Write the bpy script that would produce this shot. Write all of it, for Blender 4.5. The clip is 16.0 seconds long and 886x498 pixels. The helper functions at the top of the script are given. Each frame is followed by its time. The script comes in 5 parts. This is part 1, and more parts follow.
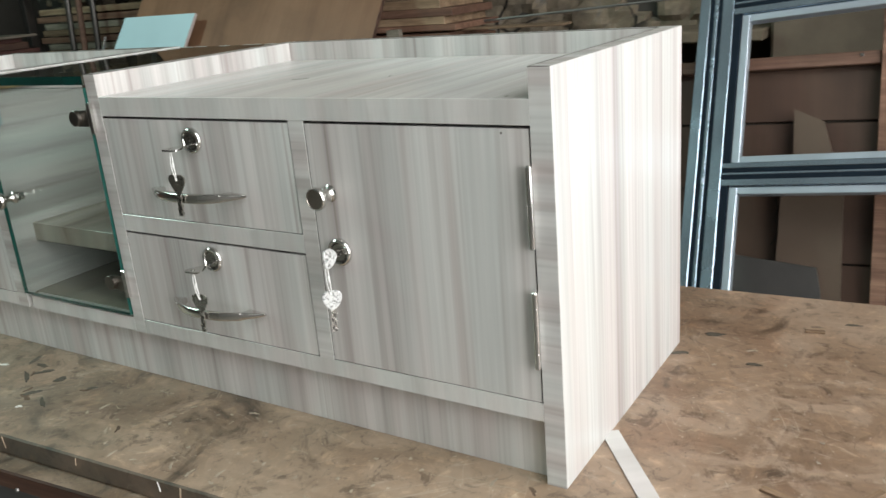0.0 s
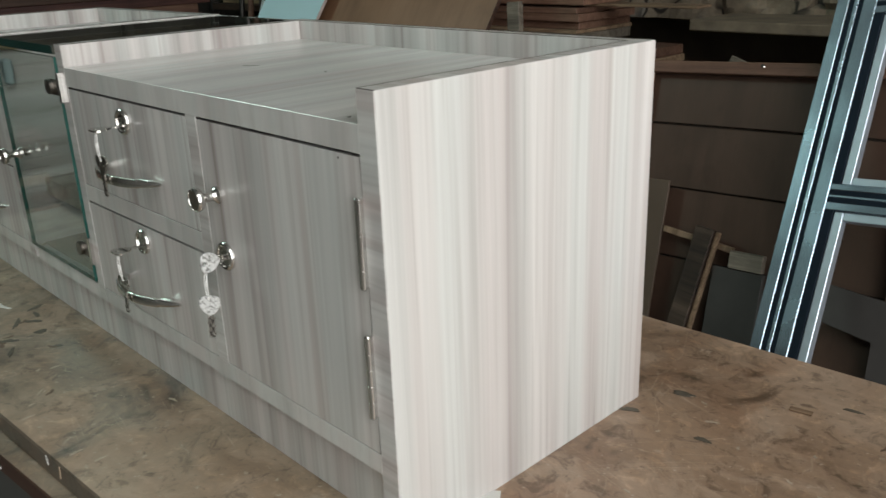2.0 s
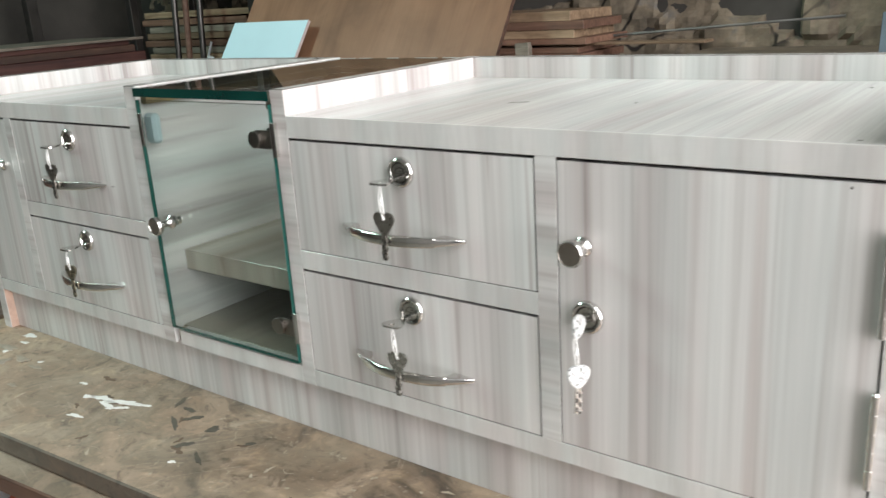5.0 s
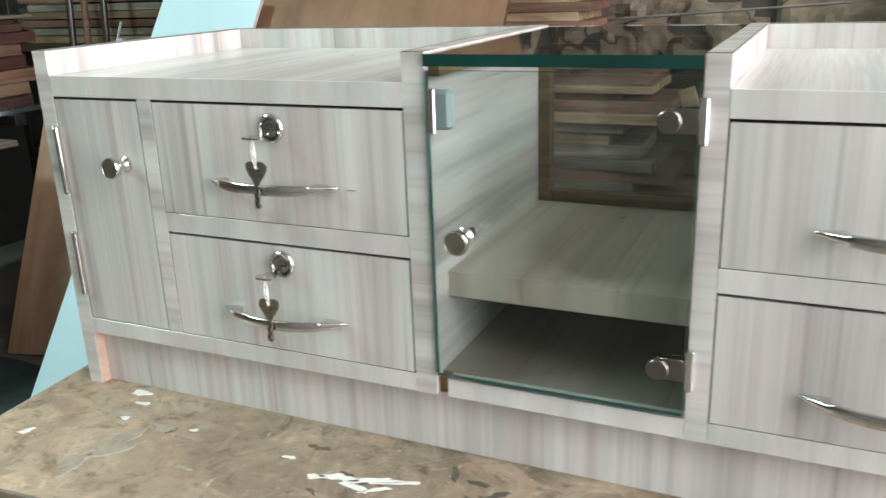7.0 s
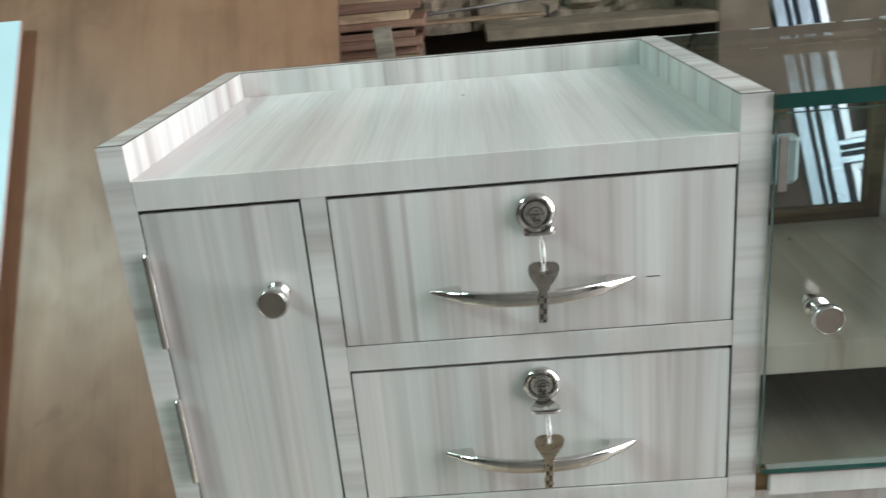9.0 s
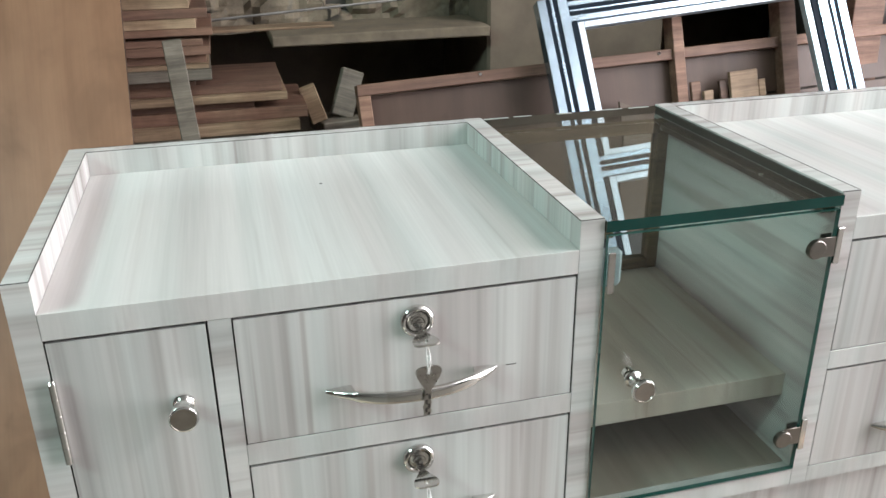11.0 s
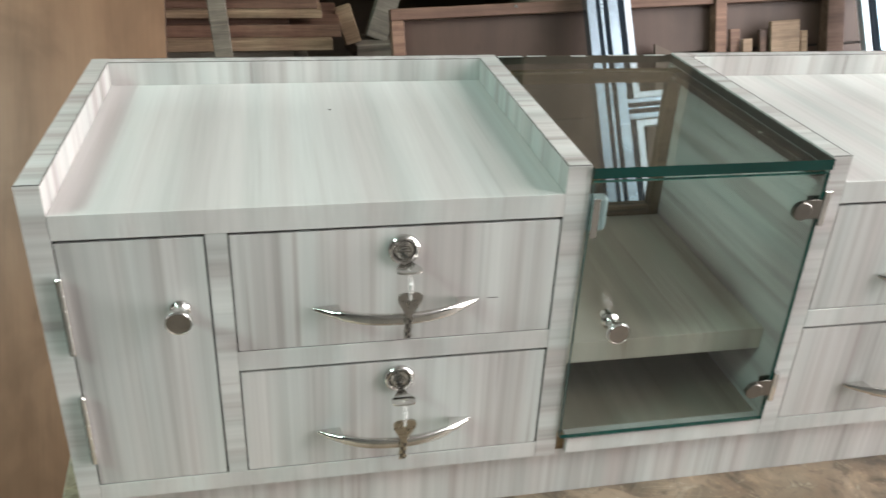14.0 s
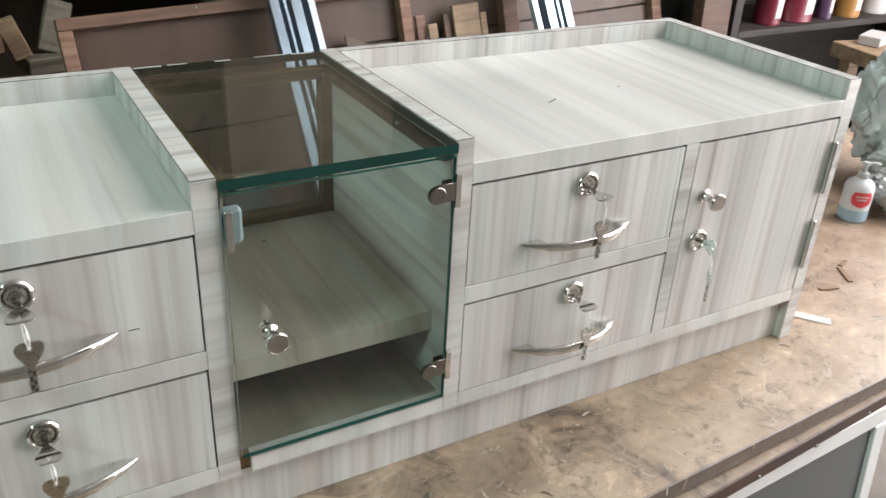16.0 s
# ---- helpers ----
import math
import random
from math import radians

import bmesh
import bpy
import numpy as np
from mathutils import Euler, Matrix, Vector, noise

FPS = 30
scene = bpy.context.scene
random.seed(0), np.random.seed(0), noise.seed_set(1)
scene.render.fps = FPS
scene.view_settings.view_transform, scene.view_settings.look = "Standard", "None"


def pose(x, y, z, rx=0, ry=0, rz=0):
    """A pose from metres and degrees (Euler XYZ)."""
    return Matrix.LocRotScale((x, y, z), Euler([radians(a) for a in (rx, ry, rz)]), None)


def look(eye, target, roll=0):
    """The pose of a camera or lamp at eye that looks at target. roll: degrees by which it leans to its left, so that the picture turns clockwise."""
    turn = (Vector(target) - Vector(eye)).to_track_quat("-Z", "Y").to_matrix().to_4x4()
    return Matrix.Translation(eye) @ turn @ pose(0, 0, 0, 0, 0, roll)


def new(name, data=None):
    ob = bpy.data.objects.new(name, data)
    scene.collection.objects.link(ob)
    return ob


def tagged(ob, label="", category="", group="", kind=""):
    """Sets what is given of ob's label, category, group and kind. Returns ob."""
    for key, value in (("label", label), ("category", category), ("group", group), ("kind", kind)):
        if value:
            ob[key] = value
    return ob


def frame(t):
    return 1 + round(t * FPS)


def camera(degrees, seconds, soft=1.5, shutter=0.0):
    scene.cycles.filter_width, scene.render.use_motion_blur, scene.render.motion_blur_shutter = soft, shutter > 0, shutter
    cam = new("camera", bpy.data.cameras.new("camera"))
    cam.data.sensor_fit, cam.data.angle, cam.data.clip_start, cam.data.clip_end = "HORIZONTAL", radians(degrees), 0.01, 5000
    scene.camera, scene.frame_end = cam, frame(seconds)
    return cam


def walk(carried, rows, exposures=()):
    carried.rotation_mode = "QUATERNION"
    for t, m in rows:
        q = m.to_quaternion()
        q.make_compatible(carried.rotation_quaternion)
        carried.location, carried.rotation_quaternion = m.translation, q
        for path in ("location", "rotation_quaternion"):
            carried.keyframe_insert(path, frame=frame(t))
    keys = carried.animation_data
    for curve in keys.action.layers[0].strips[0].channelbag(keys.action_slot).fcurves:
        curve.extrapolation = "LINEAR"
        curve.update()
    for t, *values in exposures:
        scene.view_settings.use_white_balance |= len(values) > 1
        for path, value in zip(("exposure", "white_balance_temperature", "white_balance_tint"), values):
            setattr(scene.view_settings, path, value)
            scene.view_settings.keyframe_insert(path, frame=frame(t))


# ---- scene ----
cam = camera(55.6, 16.0, shutter=0.25)
PATH = [
    (0, (1.617, -0.634, 1.26), (0.576, 0.958, 0.643), -4.9),
    (0.5, (1.726, -0.506, 1.261), (0.462, 0.921, 0.655), -4.9),
    (1, (1.792, -0.409, 1.257), (0.464, 0.947, 0.627), -2.0),
    (1.5, (1.805, -0.355, 1.255), (0.46, 0.964, 0.584), -2.2),
    (2, (1.79, -0.378, 1.279), (0.418, 0.909, 0.598), -2.2),
    (2.5, (1.747, -0.425, 1.301), (0.332, 0.814, 0.618), -1.6),
    (3, (1.685, -0.439, 1.326), (0.248, 0.782, 0.659), -1.1),
    (3.2, (1.661, -0.438, 1.337), (0.222, 0.79, 0.687), -1.2),
    (5.3, (1.289, -0.619, 1.25), (0.14, 0.911, 0.667), -3.8),
    (5.5, (1.218, -0.626, 1.242), (0.066, 0.902, 0.659), -3.8),
    (6, (1.105, -0.61, 1.248), (-0.029, 0.927, 0.656), -4.2),
    (6.5, (0.978, -0.624, 1.245), (-0.072, 0.969, 0.645), -3.5),
    (7, (0.801, -0.674, 1.245), (0.001, 1.052, 0.628), -2.1),
    (7.5, (0.61, -0.72, 1.263), (-0.105, 1.04, 0.637), -3.7),
    (8, (0.451, -0.683, 1.256), (-0.2, 1.097, 0.618), -4.7),
    (8.5, (0.318, -0.626, 1.278), (-0.171, 1.204, 0.635), -5.8),
    (9, (0.268, -0.581, 1.299), (0.178, 1.296, 0.614), -5.3),
    (9.5, (0.214, -0.58, 1.344), (0.413, 1.283, 0.643), -4.8),
    (10, (0.151, -0.604, 1.38), (0.454, 1.242, 0.672), -5.0),
    (10.2, (0.155, -0.603, 1.396), (0.528, 1.229, 0.68), -4.1),
    (12.3, (0.184, -0.633, 1.468), (0.617, 1.088, 0.544), 2.6),
    (12.5, (0.158, -0.632, 1.466), (0.524, 1.099, 0.534), 2.1),
    (13, (0.11, -0.625, 1.468), (0.329, 1.124, 0.524), 2.1),
    (13.5, (0.134, -0.631, 1.464), (0.331, 1.122, 0.521), 2.4),
    (14, (0.205, -0.648, 1.462), (0.576, 1.076, 0.519), 2.7),
    (14.5, (0.248, -0.659, 1.463), (0.791, 1.017, 0.517), 2.6),
    (15, (0.281, -0.662, 1.465), (0.976, 0.956, 0.518), 2.6),
    (15.5, (0.299, -0.661, 1.463), (1.096, 0.909, 0.514), 2.3),
    (16, (0.313, -0.662, 1.472), (1.211, 0.861, 0.538), 3.0),
]
EXPOSURES = [(0.0, -0.28, 6500, 6), (0.7, -0.64, 6500, 6), (1.5, -0.92, 6550, 6), (2.5, -0.88, 6600, 5), (3.2, -0.56, 6600, 7), (5.0, 0.24, 6500, 10),
             (5.5, 0.36, 6500, 10), (7.0, 0.53, 6500, 11), (8.0, 0.52, 6500, 10), (8.5, 0.34, 6500, 11), (9.0, 0.34, 6300, 9), (9.5, 0.44, 6350, 8), (10.2, 0.49, 6350, 10),
             (12.5, 0.45, 6650, 13), (13.0, 0.38, 6750, 12), (14.0, 0.37, 6600, 11), (15.0, 0.45, 6550, 12), (15.5, 0.44, 6550, 12), (16.0, 0.35, 6600, 12)]
walk(cam, [(t, look(eye, target, roll)) for t, eye, target, roll in PATH], EXPOSURES)

# ---- light ----
def area_lamp(name, at, target, sx, sy, watts, colour):
    d = bpy.data.lights.new(name, "AREA")
    d.shape, d.size, d.size_y, d.energy, d.color = "RECTANGLE", sx, sy, watts, colour
    o = new(name, d)
    o.matrix_world = look(at, target)
    return o


world = bpy.data.worlds.new("world")
scene.world = world
world.use_nodes = True
wn = world.node_tree.nodes
sky = wn.new("ShaderNodeTexSky")
sky.sky_type, sky.sun_disc, sky.sun_elevation, sky.sun_rotation = "NISHITA", False, radians(50), radians(110)
wn["Background"].inputs["Strength"].default_value = 0.08
world.node_tree.links.new(sky.outputs[0], wn["Background"].inputs["Color"])
# daylight standing in the wide workshop door and in the translucent roof sheet above it
area_lamp("door_daylight", (3.95, -0.55, 1.65), (0.0, -0.45, 1.1), 3.2, 2.7, 200, (1.0, 0.965, 0.97))
area_lamp("roof_daylight", (-2.4, -1.0, 3.35), (0.25, 0.15, 1.1), 0.8, 0.6, 62, (0.70, 1.0, 0.92))
area_lamp("front_daylight", (2.85, -2.45, 3.55), (2.75, -2.2, 0.0), 2.5, 2.0, 9, (0.95, 0.97, 1.0))
area_lamp("vent_daylight", (2.9, -0.50, 3.35), (0.7, -0.1, 0.9), 2.6, 1.5, 84, (1.0, 0.985, 0.97))

# ---- small builders ----
def mesh_of(name, bm, mats):
    me = bpy.data.meshes.new(name)
    bmesh.ops.recalc_face_normals(bm, faces=bm.faces)
    bm.to_mesh(me)
    bm.free()
    for m in (mats if isinstance(mats, (list, tuple)) else [mats]):
        me.materials.append(m)
    return me


def smooth(me, angle=40):
    me.shade_smooth()
    me.set_sharp_from_angle(angle=radians(angle))
    return me


def part(name, bm, material, parent, label="", at=None, round_=False):
    me = mesh_of(name, bm, material)
    if round_:
        smooth(me)
    o = new(name, me)
    o.parent = parent
    if at is not None:
        o.matrix_basis = at
    return tagged(o, label)


def root(name, m, label, category, group="", kind=""):
    o = new(name)
    o.empty_display_size = 0.05
    o.matrix_basis = m
    return tagged(o, label, category, group, kind)


def thing(name, bm, material, m, label, category, group="", kind="", round_=False):
    me = mesh_of(name, bm, material)
    if round_:
        smooth(me)
    o = new(name, me)
    o.matrix_basis = m
    return tagged(o, label, category, group, kind)


def box(x0, x1, y0, y1, z0, z1, bevel=0.0, bm=None, mi=0):
    bm = bm or bmesh.new()
    vs = [bm.verts.new((x, y, z)) for x in (x0, x1) for y in (y0, y1) for z in (z0, z1)]
    fs = [bm.faces.new([vs[i] for i in f]) for f in
          ((0, 1, 3, 2), (4, 6, 7, 5), (0, 4, 5, 1), (2, 3, 7, 6), (0, 2, 6, 4), (1, 5, 7, 3))]
    for f in fs:
        f.material_index = mi
    if bevel:
        es = list({e for f in fs for e in f.edges})
        bmesh.ops.bevel(bm, geom=es, offset=bevel, segments=1, affect="EDGES", material=mi)
    return bm


def lathe(rings, n=28, axis="y", bm=None, mi=None, cap=True):
    """Rings of (distance along the axis, radius)."""
    bm = bm or bmesh.new()
    loops = []
    for h, r in rings:
        loop = []
        for i in range(n):
            a = 2 * math.pi * i / n
            c, s = r * math.cos(a), r * math.sin(a)
            loop.append(bm.verts.new({"y": (c, h, s), "z": (c, s, h), "x": (h, c, s)}[axis]))
        loops.append(loop)
    for k in range(len(loops) - 1):
        for i in range(n):
            f = bm.faces.new((loops[k][i], loops[k][(i + 1) % n], loops[k + 1][(i + 1) % n], loops[k + 1][i]))
            f.material_index = mi[k] if mi else 0
    if cap:
        f = bm.faces.new(loops[0])
        f.material_index = mi[0] if mi else 0
        f = bm.faces.new(loops[-1])
        f.material_index = mi[-1] if mi else 0
    return bm


def sweep(points, sizes, n=10, bm=None, mi=None):
    """An elliptical tube along points (in x mainly): sizes are half height (z) and half depth."""
    bm = bm or bmesh.new()
    pts = [Vector(p) for p in points]
    loops = []
    for k, p in enumerate(pts):
        t = (pts[min(k + 1, len(pts) - 1)] - pts[max(k - 1, 0)]).normalized()
        up = Vector((0, 0, 1)) if abs(t.z) < 0.9 else Vector((1, 0, 0))
        side = t.cross(up).normalized()
        up = side.cross(t).normalized()
        a, b = sizes[k]
        loops.append([bm.verts.new(p + up * (a * math.cos(2 * math.pi * i / n)) + side * (b * math.sin(2 * math.pi * i / n))) for i in range(n)])
    for k in range(len(loops) - 1):
        for i in range(n):
            f = bm.faces.new((loops[k][i], loops[k][(i + 1) % n], loops[k + 1][(i + 1) % n], loops[k + 1][i]))
            f.material_index = mi[k] if mi else 0
    bm.faces.new(loops[0]), bm.faces.new(loops[-1])
    return bm


def moved(bm, m):
    bmesh.ops.transform(bm, matrix=m, verts=bm.verts)
    return bm


# ---- materials ----
def material(name):
    m = bpy.data.materials.new(name)
    m.use_nodes = True
    return m, m.node_tree.nodes, m.node_tree.links, m.node_tree.nodes["Principled BSDF"]


def coords(n, l, scale, seed=True):
    """Object coordinates, shifted by each object's random number, then scaled."""
    tc = n.new("ShaderNodeTexCoord")
    mp = n.new("ShaderNodeMapping")
    mp.inputs["Scale"].default_value = scale
    src = tc.outputs["Object"]
    if seed:
        oi = n.new("ShaderNodeObjectInfo")
        mul = n.new("ShaderNodeVectorMath")
        mul.operation = "MULTIPLY"
        mul.inputs[1].default_value = (7.3, 5.1, 3.7)
        comb = n.new("ShaderNodeCombineXYZ")
        for k in range(3):
            l.new(oi.outputs["Random"], comb.inputs[k])
        l.new(comb.outputs[0], mul.inputs[0])
        add = n.new("ShaderNodeVectorMath")
        l.new(src, add.inputs[0])
        l.new(mul.outputs[0], add.inputs[1])
        src = add.outputs[0]
    l.new(src, mp.inputs["Vector"])
    return mp.outputs["Vector"]


def noise_of(n, l, vec, scale, detail=3.0, rough=0.5, dist=0.0):
    t = n.new("ShaderNodeTexNoise")
    t.inputs["Scale"].default_value, t.inputs["Detail"].default_value = scale, detail
    t.inputs["Roughness"].default_value, t.inputs["Distortion"].default_value = rough, dist
    l.new(vec, t.inputs["Vector"])
    return t.outputs["Fac"]


def ramp(n, l, fac, stops):
    r = n.new("ShaderNodeValToRGB")
    while len(r.color_ramp.elements) < len(stops):
        r.color_ramp.elements.new(0.5)
    for e, (p, c) in zip(r.color_ramp.elements, stops):
        e.position, e.color = p, (*c, 1) if len(c) == 3 else c
    l.new(fac, r.inputs["Fac"])
    return r.outputs["Color"]


def mixed(n, l, fac, a, b, mode="MIX"):
    m = n.new("ShaderNodeMix")
    m.data_type, m.blend_type = "RGBA", mode
    for k, v in ((0, fac), (6, a), (7, b)):
        if isinstance(v, (int, float)):
            m.inputs[k].default_value = v
        elif isinstance(v, tuple):
            m.inputs[k].default_value = (*v, 1)
        else:
            l.new(v, m.inputs[k])
    return m.outputs[2]


def bump(n, l, bsdf, height, strength, distance=0.001):
    b = n.new("ShaderNodeBump")
    b.inputs["Strength"].default_value, b.inputs["Distance"].default_value = strength, distance
    l.new(height, b.inputs["Height"])
    l.new(b.outputs[0], bsdf.inputs["Normal"])


def laminate(name, axis):
    """Pale grey laminate with long streaks along one axis: broad bands, narrow bands, hair lines and a few dark streaks."""
    m, n, l, b = material(name)
    k = {"x": (0.022, 0.2, 1), "y": (1, 0.02, 0.1), "shelf": (1, 0.03, 0.1), "floor": (1, 0.03, 0.1), "yz": (0.1, 0.03, 1), "z": (1, 1, 0.016), "across": (0.05, 1, 1)}[axis]
    v = coords(n, l, k)
    broad = noise_of(n, l, v, 24, 1.5, 0.5, 0.1)
    mid = noise_of(n, l, v, 58, 1.5, 0.5, 0.1)
    thin = noise_of(n, l, v, 175, 1.2, 0.5, 0.08)
    hair = noise_of(n, l, v, 430, 1.5, 0.6)
    sparse = noise_of(n, l, v, 105, 1.0, 0.5, 0.1)
    hue = noise_of(n, l, v, 30, 1.0)
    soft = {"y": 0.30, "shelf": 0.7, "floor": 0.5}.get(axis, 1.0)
    # The floor tones hold the shade below the bay shelf.
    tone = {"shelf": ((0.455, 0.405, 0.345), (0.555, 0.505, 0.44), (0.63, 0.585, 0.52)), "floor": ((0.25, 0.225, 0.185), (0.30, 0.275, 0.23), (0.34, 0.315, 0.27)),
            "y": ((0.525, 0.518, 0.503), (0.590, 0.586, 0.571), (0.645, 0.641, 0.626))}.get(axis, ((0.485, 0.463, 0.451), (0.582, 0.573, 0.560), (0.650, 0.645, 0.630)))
    c = ramp(n, l, broad, [(0.30, tone[0]), (0.50, tone[1]), (0.70, tone[2])])
    c = mixed(n, l, soft, c, ramp(n, l, mid, [(0.30, (0.795, 0.755, 0.748)), (0.45, (0.975, 0.975, 0.975)), (0.70, (1.06, 1.06, 1.06))]), "MULTIPLY")
    c = mixed(n, l, soft, c, ramp(n, l, thin, [(0.28, (0.89, 0.885, 0.88)), (0.47, (0.99, 0.99, 0.99)), (0.72, (1.05, 1.05, 1.05))]), "MULTIPLY")
    c = mixed(n, l, soft, c, ramp(n, l, sparse, [(0.25, (0.795, 0.755, 0.748)), (0.33, (1.0, 1.0, 1.0))]), "MULTIPLY")
    c = mixed(n, l, 1.0, c, ramp(n, l, hue, [(0.36, (0.975, 1.004, 0.995)), (0.5, (1.0, 1.0, 0.99)), (0.64, (1.022, 0.994, 0.986))]), "MULTIPLY")
    c = mixed(n, l, 1.0, c, ramp(n, l, hair, [(0.3, (0.97,) * 3), (0.7, (1.02,) * 3)]), "MULTIPLY")
    l.new(c, b.inputs["Base Color"])
    l.new(ramp(n, l, hair, [(0.3, (0.19,) * 3), (0.7, (0.25,) * 3)]), b.inputs["Roughness"])
    bump(n, l, b, hair, 0.10, 0.0003)
    return m


def wood(name, dark, mid_c, light, scale=1.0, rough=0.65, contrast=1.0, knots=True):
    """Timber with its grain along the local x axis."""
    m, n, l, b = material(name)
    v = coords(n, l, (0.06, 1, 1))
    g = noise_of(n, l, v, 45 * scale, 5.0, 0.6, 0.6)
    fine = noise_of(n, l, v, 260 * scale, 3.0, 0.65)
    c = ramp(n, l, g, [(0.5 - 0.2 * contrast, dark), (0.5, mid_c), (0.5 + 0.2 * contrast, light)])
    f = ramp(n, l, fine, [(0.3, (0.8,) * 3), (0.7, (1.12,) * 3)])
    c = mixed(n, l, 1.0, c, f, "MULTIPLY")
    v2 = coords(n, l, (1, 1, 1))
    dirt = noise_of(n, l, v2, 6.0, 6.0, 0.65)
    d = ramp(n, l, dirt, [(0.35, (0.62, 0.6, 0.58)), (0.55, (1, 1, 1))])
    c = mixed(n, l, 0.8, c, d, "MULTIPLY")
    oi = n.new("ShaderNodeObjectInfo")
    t = ramp(n, l, oi.outputs["Random"], [(0.0, (0.72, 0.70, 0.70)), (1.0, (1.2, 1.2, 1.18))])
    c = mixed(n, l, 1.0, c, t, "MULTIPLY")
    l.new(c, b.inputs["Base Color"])
    b.inputs["Roughness"].default_value = rough
    bump(n, l, b, fine, 0.35, 0.001)
    return m


def plain(name, colour, rough=0.5, metal=0.0, mottle=0.12, scale=14.0, bumpy=0.0, bump_scale=90.0):
    m, n, l, b = material(name)
    v = coords(n, l, (1, 1, 1))
    a = noise_of(n, l, v, scale, 6.0, 0.62)
    lo = tuple(c * (1 - mottle) for c in colour)
    hi = tuple(min(1, c * (1 + mottle)) for c in colour)
    l.new(ramp(n, l, a, [(0.3, lo), (0.7, hi)]), b.inputs["Base Color"])
    l.new(ramp(n, l, a, [(0.3, (max(0.02, rough - 0.06),) * 3), (0.7, (min(1, rough + 0.06),) * 3)]), b.inputs["Roughness"])
    b.inputs["Metallic"].default_value = metal
    if bumpy:
        bump(n, l, b, noise_of(n, l, v, bump_scale, 5.0, 0.6), bumpy, 0.002)
    return m


def clear_pane(name, tint):
    """Flat glass: light passes straight through, tinted at each face, with a gloss that grows towards grazing angles."""
    m, n, l, b = material(name)
    n.remove(b)
    tr, gl, mix = n.new("ShaderNodeBsdfTransparent"), n.new("ShaderNodeBsdfGlossy"), n.new("ShaderNodeMixShader")
    tr.inputs["Color"].default_value = (*tint, 1)
    gl.inputs["Roughness"].default_value = 0.004
    lw = n.new("ShaderNodeLayerWeight")
    lw.inputs["Blend"].default_value = 0.5
    p = n.new("ShaderNodeMath")
    p.operation = "POWER"
    p.inputs[1].default_value = 4.6
    l.new(lw.outputs["Facing"], p.inputs[0])
    q = n.new("ShaderNodeMath")
    q.operation = "MULTIPLY_ADD"
    q.inputs[1].default_value, q.inputs[2].default_value = 0.93, 0.042
    l.new(p.outputs[0], q.inputs[0])
    l.new(q.outputs[0], mix.inputs[0])
    l.new(tr.outputs[0], mix.inputs[1])
    l.new(gl.outputs[0], mix.inputs[2])
    l.new(mix.outputs[0], n["Material Output"].inputs["Surface"])
    return m


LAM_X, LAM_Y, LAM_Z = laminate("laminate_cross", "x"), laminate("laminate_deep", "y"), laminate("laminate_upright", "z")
LAM_TOP = laminate("laminate_top_edge", "across")
LAM_YZ, LAM_S = laminate("laminate_lining", "yz"), laminate("laminate_shelf", "shelf")
# Same laminate for the bay floor, its colour darkened for shade under the shelf.
LAM_SHADED = laminate("laminate_shaded", "floor")
SEAM = plain("dark_seam", (0.035, 0.028, 0.022), 0.7)
RAW_PINK = plain("raw_pink_edge", (0.50, 0.35, 0.275), 0.7, 0, 0.2, 60)
RAW_PLY = wood("raw_plywood_edge", (0.14, 0.085, 0.04), (0.22, 0.14, 0.065), (0.32, 0.21, 0.10), 1.5)
BEADING = wood("beading_wood", (0.085, 0.052, 0.026), (0.15, 0.098, 0.05), (0.21, 0.14, 0.078), 1.2)
# Near-black, so the colour carries the shade of the lower bay.
INNER = plain("shaded_inner_board", (0.035, 0.032, 0.027), 0.6)
CHROME = plain("polished_chrome", (0.72, 0.71, 0.69), 0.08, 1.0, 0.06, 40)
HINGE_METAL = plain("dull_hinge_metal", (0.22, 0.205, 0.185), 0.3, 1.0, 0.1, 60)
NICKEL = plain("brushed_nickel", (0.62, 0.60, 0.57), 0.19, 1.0, 0.08, 60)
KNOB_FACE = plain("satin_knob_face", (0.36, 0.32, 0.28), 0.42, 1.0, 0.08, 80)
KEY = plain("worn_key_metal", (0.38, 0.36, 0.33), 0.3, 1.0, 0.15, 200)
KEY_BRASS = plain("brass_key_metal", (0.42, 0.37, 0.29), 0.3, 1.0, 0.15, 200)
DARK_METAL = plain("dark_steel", (0.10, 0.095, 0.09), 0.4, 0.9)


def cloudy_plastic(name):
    """Moulded clear plastic with bright flaws and a wavy surface."""
    m, n, l, b = material(name)
    v = coords(n, l, (1, 1, 1))
    a = noise_of(n, l, v, 260, 2.0, 0.5, 1.2)
    l.new(ramp(n, l, a, [(0.38, (0.34, 0.34, 0.33)), (0.48, (0.85, 0.86, 0.85)), (0.60, (0.94, 0.95, 0.94))]), b.inputs["Base Color"])
    b.inputs["Transmission Weight"].default_value = 0.35
    b.inputs["Roughness"].default_value = 0.12
    b.inputs["IOR"].default_value = 1.5
    bump(n, l, b, a, 0.7, 0.0010)
    return m


CLEAR_TAG = cloudy_plastic("clear_plastic")
STRING = plain("white_nylon_string", (0.82, 0.82, 0.80), 0.5, 0, 0.04)
WHITE_PLASTIC = plain("white_plastic", (0.38, 0.47, 0.49), 0.35, 0, 0.04)
GLASS = clear_pane("green_tinted_glass", (0.915, 0.946, 0.934))
GLASS_EDGE = plain("dark_green_glass_edge", (0.004, 0.040, 0.033), 0.12, 0, 0.25, 8)
GLASS_EDGE_PALE = plain("pale_green_glass_edge", (0.018, 0.085, 0.070), 0.15, 0, 0.2, 8)


